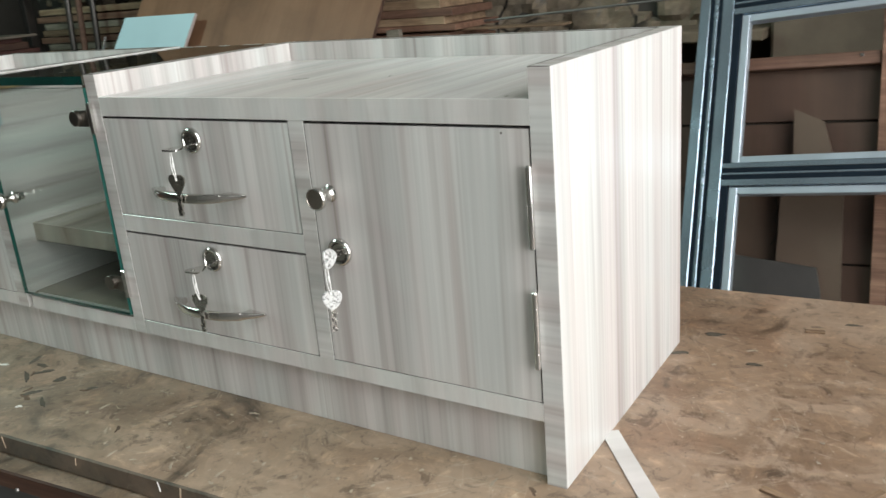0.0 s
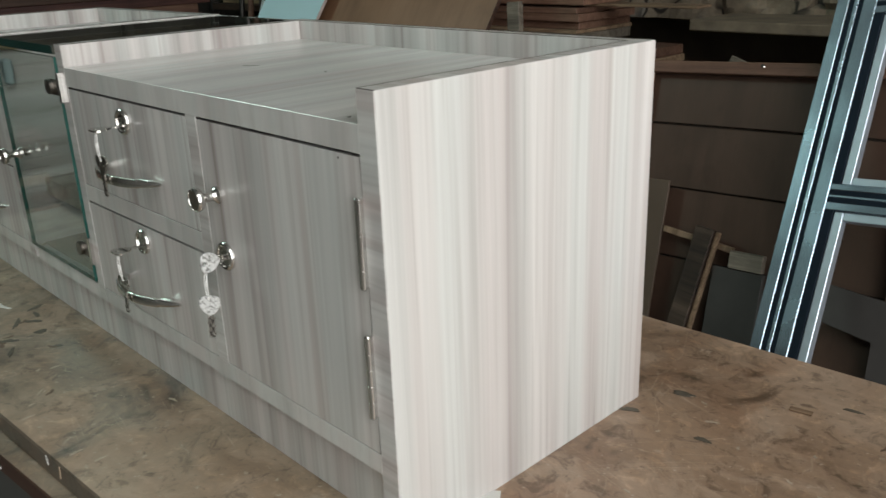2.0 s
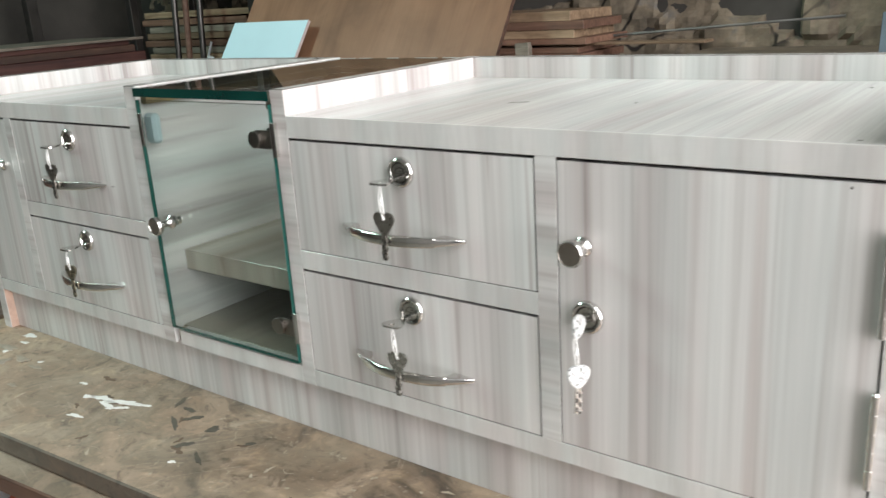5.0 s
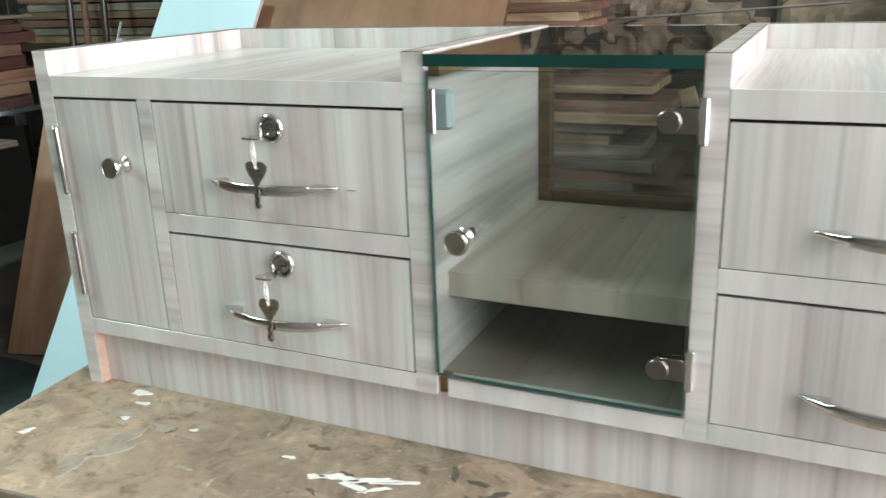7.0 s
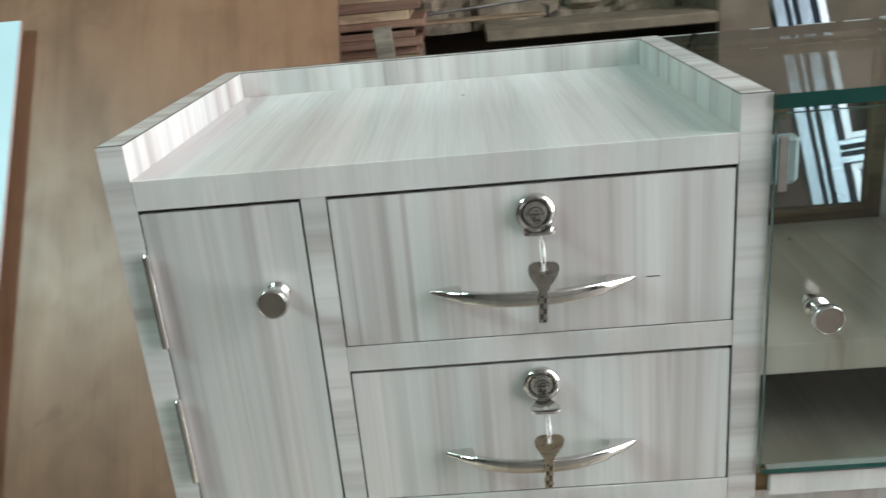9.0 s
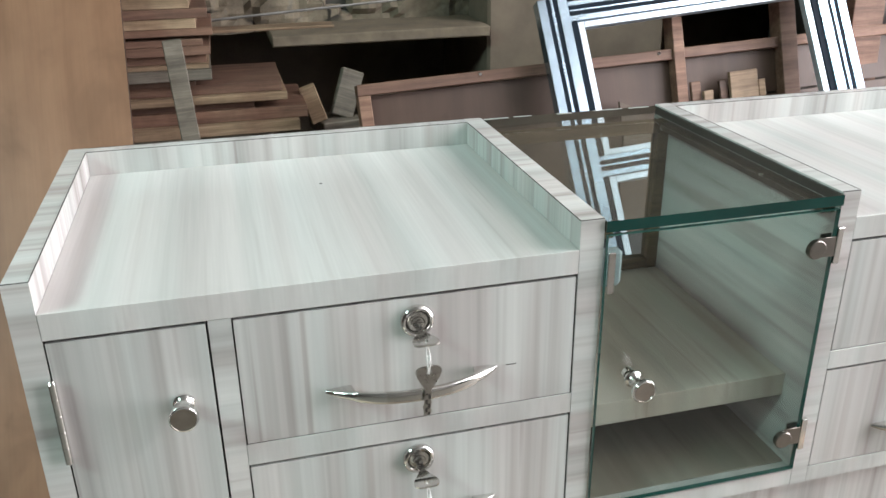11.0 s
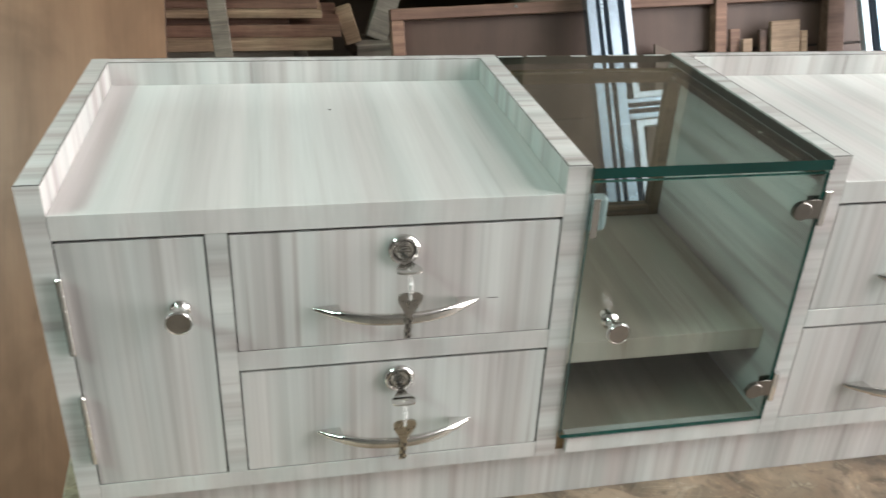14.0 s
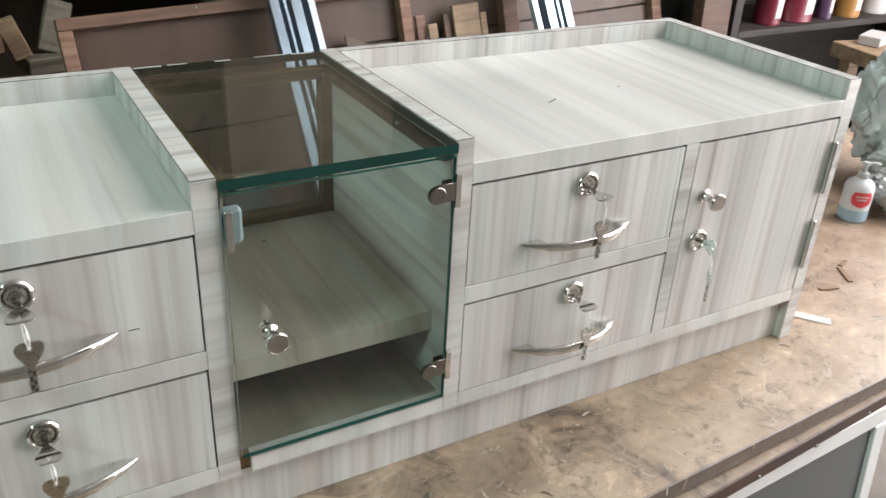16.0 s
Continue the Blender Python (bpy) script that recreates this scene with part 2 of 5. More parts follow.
def speckled(name, dark, mid_c, speck, scale=120, at=0.66, rough=0.35):
    m, n, l, b = material(name)
    v = coords(n, l, (1, 0.5, 1))
    c = ramp(n, l, noise_of(n, l, v, scale * 0.4, 5.0, 0.65), [(0.35, dark), (0.65, mid_c)])
    c = mixed(n, l, ramp(n, l, noise_of(n, l, v, scale, 3.0, 0.6), [(at, (0,) * 3), (at + 0.04, (1,) * 3)]), c, speck)
    l.new(c, b.inputs["Base Color"])
    b.inputs["Roughness"].default_value = rough
    return m


GLUE = speckled("brown_glue_smear", (0.045, 0.028, 0.018), (0.11, 0.072, 0.048), (0.42, 0.38, 0.33))
GLUE_PALE = speckled("yellow_glue_smear", (0.07, 0.05, 0.022), (0.20, 0.15, 0.075), (0.36, 0.30, 0.18))
GLUED_EDGE = plain("glued_dark_glass_edge", (0.030, 0.030, 0.022), 0.4, 0, 0.4, 60)
GLUE_WHITE = plain("dried_white_glue", (0.38, 0.40, 0.38), 0.4, 0, 0.2, 80)

# ---- cabinet ----
BENCH = 0.783
cab = root("storage_cabinet", pose(0, 0, BENCH),
           "low grey streaked laminate cabinet with a glass bay on a workbench", "cabinet")
D = 0.361                       # depth
T, TRAY, DOOR_T, MID_T, MID_B, DOOR_B, RAIL_B = 0.400, 0.3735, 0.3508, 0.2290, 0.2080, 0.0874, 0.0680
B = 0.0004


def panel(name, x0, x1, y0, y1, z0, z1, m, label="", bevel=B):
    return part(name, box(x0, x1, y0, y1, z0, z1, bevel), m, cab, label)


panel("side_panel", 0.0, 0.0200, 0.0008, D, 0.0, T, LAM_Z)
panel("side_panel", 1.3000, 1.3210, 0.0008, D, 0.0, T, LAM_Z)
panel("edge_band", 0.0002, 0.0198, 0.0, 0.0007, 0.0, T - 0.0002, LAM_X, bevel=0)
panel("edge_band", 1.3002, 1.3208, 0.0, 0.0007, 0.0, T - 0.0002, LAM_X, bevel=0)
panel("bay_side", 0.4540, 0.4765, 0.0008, D, RAIL_B, T, LAM_Z)
panel("bay_side", 0.7140, 0.7335, 0.0008, D, RAIL_B, T, LAM_Z)
panel("edge_band", 0.4542, 0.4763, 0.0, 0.0007, RAIL_B, T - 0.0002, LAM_X, bevel=0)
panel("edge_band", 0.7142, 0.7333, 0.0, 0.0007, RAIL_B, T - 0.0002, LAM_X, bevel=0)
panel("bay_lining", 0.4766, 0.4772, 0.003, D - 0.02, DOOR_B, 0.3880, LAM_YZ, bevel=0)
panel("bay_lining", 0.7133, 0.7139, 0.003, D - 0.02, DOOR_B, 0.3880, LAM_YZ, bevel=0)
for x0, x1 in ((0.0, 0.020), (0.454, 0.4765), (0.714, 0.7335), (1.300, 1.321)):
    panel("edge_band", x0 + 0.0004, x1 - 0.0004, 0.0015, D - 0.0004, T - 0.0001, T + 0.00015, LAM_TOP, bevel=0)
panel("divider", 0.1405, 0.1585, 0.0008, D - 0.02, DOOR_B, DOOR_T, LAM_Z)
panel("divider", 1.0280, 1.0480, 0.0008, D - 0.02, DOOR_B, DOOR_T, LAM_Z)
panel("edge_band", 0.1406, 0.1584, 0.0, 0.0007, DOOR_B, DOOR_T, LAM_X, bevel=0)
panel("edge_band", 1.0282, 1.0478, 0.0, 0.0007, DOOR_B, DOOR_T, LAM_X, bevel=0)
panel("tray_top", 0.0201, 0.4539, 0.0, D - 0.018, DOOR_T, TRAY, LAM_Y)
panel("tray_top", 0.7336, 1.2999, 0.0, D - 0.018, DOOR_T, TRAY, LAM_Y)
panel("tray_lip", 0.0201, 0.4539, D - 0.0178, D, DOOR_B, T, LAM_Z)
panel("tray_lip", 0.7336, 1.2999, D - 0.0178, D, DOOR_B, T, LAM_Z)
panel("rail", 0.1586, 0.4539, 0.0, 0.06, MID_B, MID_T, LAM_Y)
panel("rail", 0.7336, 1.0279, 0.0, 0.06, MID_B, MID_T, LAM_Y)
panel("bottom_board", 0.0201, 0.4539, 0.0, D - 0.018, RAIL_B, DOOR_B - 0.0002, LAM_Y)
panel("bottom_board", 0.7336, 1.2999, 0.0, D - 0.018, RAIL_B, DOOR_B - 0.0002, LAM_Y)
panel("bottom_board", 0.4768, 0.7137, 0.0155, D - 0.001, RAIL_B, DOOR_B + 0.0008, LAM_SHADED, "bottom board darkened for the shade under the shelf")
panel("bay_sill", 0.4885, 0.7137, 0.0, 0.015, RAIL_B, DOOR_B + 0.0005, LAM_Y)
panel("magnet_notch", 0.4768, 0.4884, 0.0075, 0.015, RAIL_B, DOOR_B - 0.002, RAW_PLY, bevel=0)
panel("shelf", 0.4774, 0.7131, 0.0340, D - 0.02, 0.1606, 0.1866, LAM_S)
# Dark sheet added below the shelf to deepen the shade there.
panel("shelf_underside", 0.4775, 0.7130, 0.0350, D - 0.021, 0.1598, 0.1605, INNER, "thin dark sheet added to deepen the shade under the shelf", bevel=0)
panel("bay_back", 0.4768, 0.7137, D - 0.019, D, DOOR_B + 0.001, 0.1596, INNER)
panel("plinth", 0.0202, 1.2998, 0.0130, 0.031, 0.0, RAIL_B - 0.0004, LAM_Z)
panel("plinth", 0.0202, 1.2998, D - 0.03, D - 0.012, 0.0, RAIL_B - 0.0004, LAM_Z)
panel("raw_edge", 0.0201, 0.0208, 0.0010, 0.0128, 0.0, RAIL_B, RAW_PINK, "bare pinkish board edge", bevel=0)
# dark joints where the laminate sheets meet at the top edges
for x0, x1 in ((0.0, 0.02), (0.454, 0.4765), (0.714, 0.7335), (1.3, 1.321)):
    panel("joint_line", x0 + 0.0003, x1 - 0.0003, 0.0006, 0.0014, T - 0.0002, T + 0.0004, SEAM, bevel=0)
for x0, x1 in ((0.0205, 0.4535), (0.7340, 1.2995)):
    panel("joint_line", x0, x1, D - 0.0012, D - 0.0005, T - 0.0003, T + 0.0003, SEAM, bevel=0)
    panel("joint_line", x0, x1, D - 0.0176, D - 0.0170, T - 0.0003, T + 0.0004, SEAM, bevel=0)
for x in (0.0196, 0.4542, 0.7333, 1.3003):
    panel("joint_line", x - 0.0003, x + 0.0003, 0.002, D - 0.018, T - 0.0003, T + 0.0004, SEAM, bevel=0)
# wooden frame and pane in the back of the bay
for nm, a in (("back_frame", (0.4774, 0.4926, 0.318, 0.336, 0.1868, 0.388)), ("back_frame", (0.6980, 0.7132, 0.318, 0.336, 0.1868, 0.388)),
              ("back_frame", (0.4927, 0.6979, 0.318, 0.336, 0.1868, 0.2010)), ("back_frame", (0.4927, 0.6979, 0.318, 0.336, 0.374, 0.388))):
    panel(nm, *a, BEADING, "bare wooden beading", bevel=0.001)
pane = panel("back_pane", 0.4928, 0.6978, 0.326, 0.329, 0.2011, 0.3739, GLASS, "clear glass back pane", bevel=0)
# ledges under the glass top
panel("glass_ledge", 0.4773, 0.4880, 0.006, 0.3170, 0.3785, 0.3878, GLUE_PALE, "yellowish wooden ledge with glue")
panel("glass_ledge", 0.6990, 0.7132, 0.006, 0.3170, 0.3785, 0.3878, GLUE, "dark brown wooden ledge with glue")


def sheet_of_glass(name, x0, x1, y0, y1, z0, z1, thin, edge, label):
    bm = box(x0, x1, y0, y1, z0, z1)
    k = "xyz".index(thin)
    bm.normal_update()
    for f in bm.faces:
        f.material_index = 0 if abs(f.normal[k]) > 0.5 else (1 if k == 1 or f.normal.y < -0.5 else 2)
    o = part(name, bm, [GLASS, edge, GLUED_EDGE], cab, label)
    return o


sheet_of_glass("glass_top", 0.4768, 0.7137, -0.003, D - 0.002, 0.3882, 0.3985, "z", GLASS_EDGE, "thick glass top with dark green edges")
for i, (x, y, w, d) in enumerate(((0.495, 0.3560, 0.016, 0.0022), (0.530, 0.3572, 0.012, 0.0016), (0.585, 0.3555, 0.010, 0.0024), (0.645, 0.3570, 0.020, 0.0014), (0.688, 0.3560, 0.014, 0.002))):
    part("glue_flake", box(x - w, x + w, y - d, y + d, 0.3984, 0.3989, 0.0002), GLUE_WHITE, cab, "dried white glue on the glass")
gdoor = sheet_of_glass("glass_door", 0.4790, 0.7118, -0.0030, 0.0025, 0.0915, 0.3845, "y", GLASS_EDGE_PALE, "clear glass door with pale green edges")


def knob(parent, x, z, y=0.0):
    rings = [(0.0, 0.0085), (-0.002, 0.0085), (-0.0035, 0.0065), (-0.007, 0.0048), (-0.0135, 0.0048), (-0.0165, 0.0065),
             (-0.0185, 0.0105), (-0.021, 0.0118), (-0.024, 0.0118), (-0.0256, 0.0108), (-0.0258, 0.0100), (-0.0252, 0.0098), (-0.0252, 0.001)]
    return part("knob", lathe(rings, 32, "y", mi=[0] * 11 + [1]), [CHROME, KNOB_FACE], parent, "round chrome knob with a satin face", pose(x, y, z), True)


def handle(parent, x, z):
    """A bowed bar whose ends widen into solid wedges on the face."""
    half, leg = 0.0762, 0.0525
    xs = sorted(list(np.linspace(-half, half, 39)) + [-leg - 0.0016, -leg, -leg + 0.0012, leg - 0.0012, leg, leg + 0.0016])
    bm = bmesh.new()
    n = 14
    loops = []
    for q in xs:
        u = abs(q) / half
        yo = -0.0030 - 0.0272 * (1 - u ** 2.3) if u < 0.985 else -0.0022
        yi = 0.0 if abs(q) > leg else (yo * 0.5 if abs(q) == leg else yo + 0.0060)
        hz = 0.0014 + 0.0042 * (1 - u ** 4.5)
        loop = []
        for i in range(n):
            c, e = math.cos(2 * math.pi * i / n), math.sin(2 * math.pi * i / n)
            loop.append(bm.verts.new((q, (yo + yi) / 2 + (yi - yo) / 2 * math.copysign(abs(c) ** 0.62, c), hz * math.copysign(abs(e) ** 0.62, e))))
        loops.append(loop)
    for k in range(len(loops) - 1):
        for i in range(n):
            f = bm.faces.new((loops[k][i], loops[k][(i + 1) % n], loops[k + 1][(i + 1) % n], loops[k + 1][i]))
            f.material_index = 1 if abs(xs[k] + xs[k + 1]) / 2 < 0.029 else 0
    bm.faces.new(loops[0]), bm.faces.new(loops[-1])
    return part("handle", bm, [CHROME, NICKEL], parent, "bowed chrome pull handle", pose(x, 0, z), True)


def lock(parent, x, z):
    rings = [(0.0, 0.0148), (-0.0025, 0.0148), (-0.0042, 0.0138), (-0.0050, 0.0124), (-0.0046, 0.0108), (-0.0022, 0.0098), (-0.0022, 0.0092),
             (-0.0034, 0.0086), (-0.0034, 0.0012)]
    bm = lathe(rings, 36, "y", mi=[0] * 5 + [2, 1, 1])
    for k in range(9):                       # engraved arch and slot on the plug
        a0, a1 = radians(-10 + 22 * k), radians(12 + 22 * k)
        vs = [bm.verts.new((r * math.cos(a), -0.0036, r * math.sin(a) - 0.001)) for r, a in ((0.0052, a0), (0.0062, a0), (0.0062, a1), (0.0052, a1))]
        bm.faces.new(vs).material_index = 3
    box(-0.0042, 0.0042, -0.0037, -0.0033, -0.0012, -0.0002, 0, bm, 3)
    box(-0.0005, 0.0030, -0.0037, -0.0033, 0.0014, 0.0022, 0, bm, 3)
    o = part("lock", bm, [CHROME, NICKEL, DARK_METAL, HINGE_METAL], parent, "round chrome cam lock", pose(x, 0, z), True)
    return o


def front(name, x0, x1, z0, z1, label):
    o = part(name, box(x0 + 0.0014, x1 - 0.0018, 0.0004, 0.018, z0 + 0.0011, z1 - 0.0028), LAM_Z, cab, label)
    for a in ((x0 + 0.00002, x0 + 0.0003, z0, z1), (x1 - 0.0003, x1 - 0.00002, z0, z1), (x0 + 0.0003, x1 - 0.0003, z0 + 0.00002, z0 + 0.0003), (x0 + 0.0003, x1 - 0.0003, z1 - 0.0003, z1 - 0.00002)):
        part("gap_lining", box(a[0], a[1], 0.0012, 0.0184, a[2], a[3]), SEAM, o)
    part("backing", box(x0 + 0.0002, x1 - 0.0002, 0.0185, 0.022, z0 + 0.0002, z1 - 0.0002), SEAM, o)
    return o


d1 = front("drawer_front", 0.1585, 0.4540, MID_T, DOOR_T, "grey streaked drawer front")
d2 = front("drawer_front", 0.1585, 0.4540, DOOR_B, MID_B, "grey streaked drawer front")
d3 = front("drawer_front", 0.7335, 1.0280, MID_T, DOOR_T, "grey streaked drawer front")
d4 = front("drawer_front", 0.7335, 1.0280, DOOR_B, MID_B, "grey streaked drawer front")
dl = front("door", 0.0200, 0.1405, DOOR_B, DOOR_T, "narrow grey streaked door")
dr = front("door", 1.0480, 1.3000, DOOR_B, DOOR_T, "wide grey streaked door")
for d, xl, zl, xh, zh in ((d1, 0.309, 0.327, 0.3040, 0.2710), (d2, 0.307, 0.1865, 0.3035, 0.1295),
                          (d3, 0.8835, 0.326, 0.8780, 0.2665), (d4, 0.8840, 0.1865, 0.8795, 0.1275)):
    lock(d, xl, zl)
    handle(d, xh, zh)
lock(dr, 1.0765, 0.2155)
knob(dl, 0.1140, 0.2800)
knob(dr, 1.0730, 0.2775)
knob(gdoor, 0.5135, 0.2370, -0.003)
part("knob_base", lathe([(0.0026, 0.006), (0.008, 0.006), (0.010, 0.004)], 20, "y"), CHROME, gdoor, "", pose(0.5135, 0, 0.2370), True)


def hinge(parent, x, z0, z1, side):
    bm = lathe([(z0 - 0.0016, 0.0016), (z0, 0.0030), (z1, 0.0030), (z1 + 0.0016, 0.0016)], 14, "z")
    moved(bm, pose(x, -0.0042, 0))
    for k in (0.2, 0.4, 0.6, 0.8):
        z = z0 + (z1 - z0) * k
        b2 = lathe([(z - 0.0004, 0.0032), (z + 0.0004, 0.0032)], 14, "z")
        moved(b2, pose(x, -0.0042, 0))
        tmp = bpy.data.meshes.new("ring")
        b2.to_mesh(tmp)
        b2.free()
        bm.from_mesh(tmp)
        bpy.data.meshes.remove(tmp)
    box(x - 0.0012, x + 0.0012, -0.0030, 0.004, z0, z1, 0.0002, bm)
    return part("hinge", bm, CHROME, parent, "thin bright butt hinge", None, True)


for z0, z1 in ((0.2425, 0.3170), (0.1200, 0.1950)):
    hinge(dl, 0.0212, z0, z1, 1)
for z0, z1 in ((0.2430, 0.3160), (0.1260, 0.2000)):
    hinge(dr, 1.2988, z0, z1, -1)


def glass_hinge(z):
    bm = lathe([(-0.0035, 0.0095), (-0.0078, 0.0095), (-0.0086, 0.0086), (-0.0086, 0.001)], 24, "y")
    moved(bm, pose(0.690, 0, z))
    box(0.690, 0.712, -0.0042, -0.0031, z - 0.010, z + 0.010, 0.0003, bm)
    box(0.700, 0.7115, 0.0028, 0.0045, z - 0.011, z + 0.011, 0.0003, bm)
    o = part("glass_hinge", bm, HINGE_METAL, gdoor, "nickel glass door clamp hinge", None, True)
    part("hinge_plate", box(0.7125, 0.7190, -0.0046, 0.0006, z - 0.0185, z + 0.0185, 0.0006), CHROME, o, "bright hinge plate")
    return o


glass_hinge(0.3480)
glass_hinge(0.1350)
bm = box(0.4800, 0.4870, -0.0045, -0.0031, 0.3290, 0.3690, 0.0006)
part("strike_plate", bm, NICKEL, gdoor, "small metal strike plate")
bm = box(0.4780, 0.4985, 0.0040, 0.0160, 0.3310, 0.3670, 0.0035)
part("magnet_catch", bm, WHITE_PLASTIC, cab, "white plastic magnet catch")
# pin holes and scratches in the trays
for x, y in ((1.049, 0.156), (1.227, 0.292), (1.272, 0.014), (0.262, 0.243)):
    part("screw_hole", lathe([(TRAY - 0.0008, 0.0016), (TRAY + 0.0002, 0.0017)], 10, "z"), SEAM, cab, "", pose(x, y, 0))
part("scratch", box(-0.010, 0.010, -0.0009, 0.0009, TRAY - 0.0005, TRAY + 0.0002), SEAM, cab, "", pose(0.9300, 0.138, 0, 0, 0, 28))
part("scratch", box(-0.005, 0.005, -0.0004, 0.0004, -0.0003, 0.0003), SEAM, d1, "", pose(0.3940, 0.0004, 0.2700))
part("screw_hole", lathe([(0.1861, 0.0022), (0.1867, 0.0023)], 10, "z"), SEAM, cab, "", pose(0.597, 0.270, 0))
part("screw_hole", lathe([(0.1861, 0.0012), (0.1867, 0.0013)], 8, "z"), SEAM, cab, "", pose(0.603, 0.283, 0))
part("screw_hole", lathe([(-0.0002, 0.0010), (0.0005, 0.0010)], 10, "y"), SEAM, dr, "", pose(1.272, 0.0004, 0.344))


# ---- keys ----
def key_blank(bm=None):
    """A flat key hanging down: a shield-shaped bow with a ring hole at the origin, which narrows to the blade, and stamped bars."""
    bm = bm or bmesh.new()
    half = [(0.0, 0.0066), (0.0040, 0.0068), (0.0080, 0.0062), (0.0106, 0.0042), (0.0113, 0.0015), (0.0106, -0.0020), (0.0086, -0.0060), (0.0060, -0.0100), (0.0042, -0.0130), (0.0036, -0.0150), (0.0, -0.0150)]
    outline = half + [(-x, z) for x, z in reversed(half[1:-1])]
    n = len(outline)
    rings = []
    for y in (-0.0010, 0.0010):
        hole = []
        for x, z in outline:
            a = math.atan2(x, z - 0.0012)
            hole.append(bm.verts.new((0.0024 * math.sin(a), y, 0.0012 + 0.0024 * math.cos(a))))
        rings.append(([bm.verts.new((x, y, z)) for x, z in outline], hole))
    for i in range(n):
        j = (i + 1) % n
        bm.faces.new((rings[0][0][i], rings[0][0][j], rings[1][0][j], rings[1][0][i]))
        bm.faces.new((rings[0][1][i], rings[1][1][i], rings[1][1][j], rings[0][1][j]))
        for k in (0, 1):
            bm.faces.new((rings[k][0][i], rings[k][0][j], rings[k][1][j], rings[k][1][i]))
    for k in range(4):
        box(-0.0058 + 0.0031 * k, -0.0036 + 0.0031 * k, -0.0014, -0.0010, -0.0062, -0.0034, 0, bm)
    return bm


def blade(bm=None):
    bm = box(-0.0030, 0.0030, -0.0009, 0.0009, -0.0400, -0.0120, 0.0004, bm)
    for k in range(5):
        z = -0.0195 - 0.0042 * k
        box(-0.0036 if k % 2 else 0.0024, -0.0024 if k % 2 else 0.0038, -0.0010, 0.0010, z - 0.0012, z + 0.0008, 0, bm)
        for y in (-0.00115, 0.00085):
            box(-0.0022 if k % 2 else 0.0001, -0.0002 if k % 2 else 0.0022, y, y + 0.0003, z - 0.0030, z - 0.0008, 0, bm, 1)
            box(0.0004 if k % 2 else -0.0020, 0.0022 if k % 2 else -0.0002, y, y + 0.0003, z - 0.0006, z + 0.0010, 0, bm, 1)
    return bm


def clear_head():
    """A rounded heart-shaped plastic head with a ring hole near its top."""
    bm = bmesh.new()
    n = 28
    rings = []
    for y, q in ((-0.0017, 0.90), (-0.0010, 1.0), (0.0010, 1.0), (0.0017, 0.90)):
        loop = []
        for i in range(n):
            a = 2 * math.pi * i / n
            up = 0.5 + 0.5 * math.cos(a)
            x = 0.0122 * math.sin(a) * (0.30 + 0.70 * up ** 0.42)
            z = -0.0050 + 0.0112 * math.cos(a) - 0.0016 * max(0.0, math.cos(a)) ** 8
            loop.append(bm.verts.new((q * x, y, -0.005 + (z + 0.005) * q)))
        hole = [bm.verts.new((0.0022 * math.sin(2 * math.pi * i / n), y, 0.0016 + 0.0022 * math.cos(2 * math.pi * i / n))) for i in range(n)]
        rings.append((loop, hole))
    for k in range(3):
        for i in range(n):
            j = (i + 1) % n
            bm.faces.new((rings[k][0][i], rings[k][0][j], rings[k + 1][0][j], rings[k + 1][0][i]))
            bm.faces.new((rings[k][1][i], rings[k + 1][1][i], rings[k + 1][1][j], rings[k][1][j]))
    for k in (0, 3):
        for i in range(n):
            j = (i + 1) % n
            bm.faces.new((rings[k][0][i], rings[k][0][j], rings[k][1][j], rings[k][1][i]))
    return bm


def key_set(x, z, label, drop, lean, clear=False, brass=False, pale=False):
    """One key in the lock and a second one on a white string from its bow."""
    r = root("key_set", pose(x, -0.004, BENCH + z), label, "keys", "keys in the cabinet locks")
    metal = KEY_BRASS if brass else (KEY_PALE if pale else KEY)
    if clear:
        turned = Matrix(((0, -1, 0, 0.002), (0, 0, -1, -0.0220), (1, 0, 0, 0.0), (0, 0, 0, 1)))
        lk = part("lock_key", blade(), [KEY_PALE, DARK_METAL], r, "steel key blade in the lock", turned)
        part("head", clear_head(), CLEAR_TAG, lk, "clear plastic key head")
    else:
        part("lock_key", blade(key_blank()), [CHROME, DARK_METAL], r, "key turned in the lock", pose(0, -0.027, -0.004, 90, 0, 0))
    y = -0.0240 if clear else -0.0288
    y0 = -0.020 if clear else -0.028
    pts = []
    for k in range(9):
        u = k / 8
        pts.append((0.0022 * math.sin(u * 3.1) + lean * u, y0 + (y - y0) * u - 0.002 * math.sin(u * math.pi), -0.004 - (drop - 0.004) * u))
    part("string", sweep(pts, [(0.0006, 0.0006)] * 9, 6), STRING, r, "white string", None, True)
    pts2 = [(p[0] - 0.0032 * math.sin(math.pi * i / 8), p[1] - 0.001, p[2]) for i, p in enumerate(pts)]
    part("string", sweep(pts2, [(0.0005, 0.0005)] * 9, 6), STRING, r, "white string", None, True)
    knot = bmesh.new()
    bmesh.ops.create_icosphere(knot, subdivisions=1, radius=0.0015)
    part("knot", knot, STRING, r, "", pose(pts[4][0] - 0.001, pts[4][1], pts[4][2]) @ Matrix.Diagonal((1, 1, 3.2, 1)))
    if clear:
        sk = part("spare_key", blade(), [KEY_PALE, DARK_METAL], r, "spare steel key on a string", pose(lean, y, -drop, 0, 2, 53))
        part("head", clear_head(), CLEAR_TAG, sk, "clear plastic key head")
    else:
        part("spare_key", blade(key_blank()), [metal, DARK_METAL], r, "spare key on a string", pose(lean, y, -drop, 0, 3, 6))
    return r


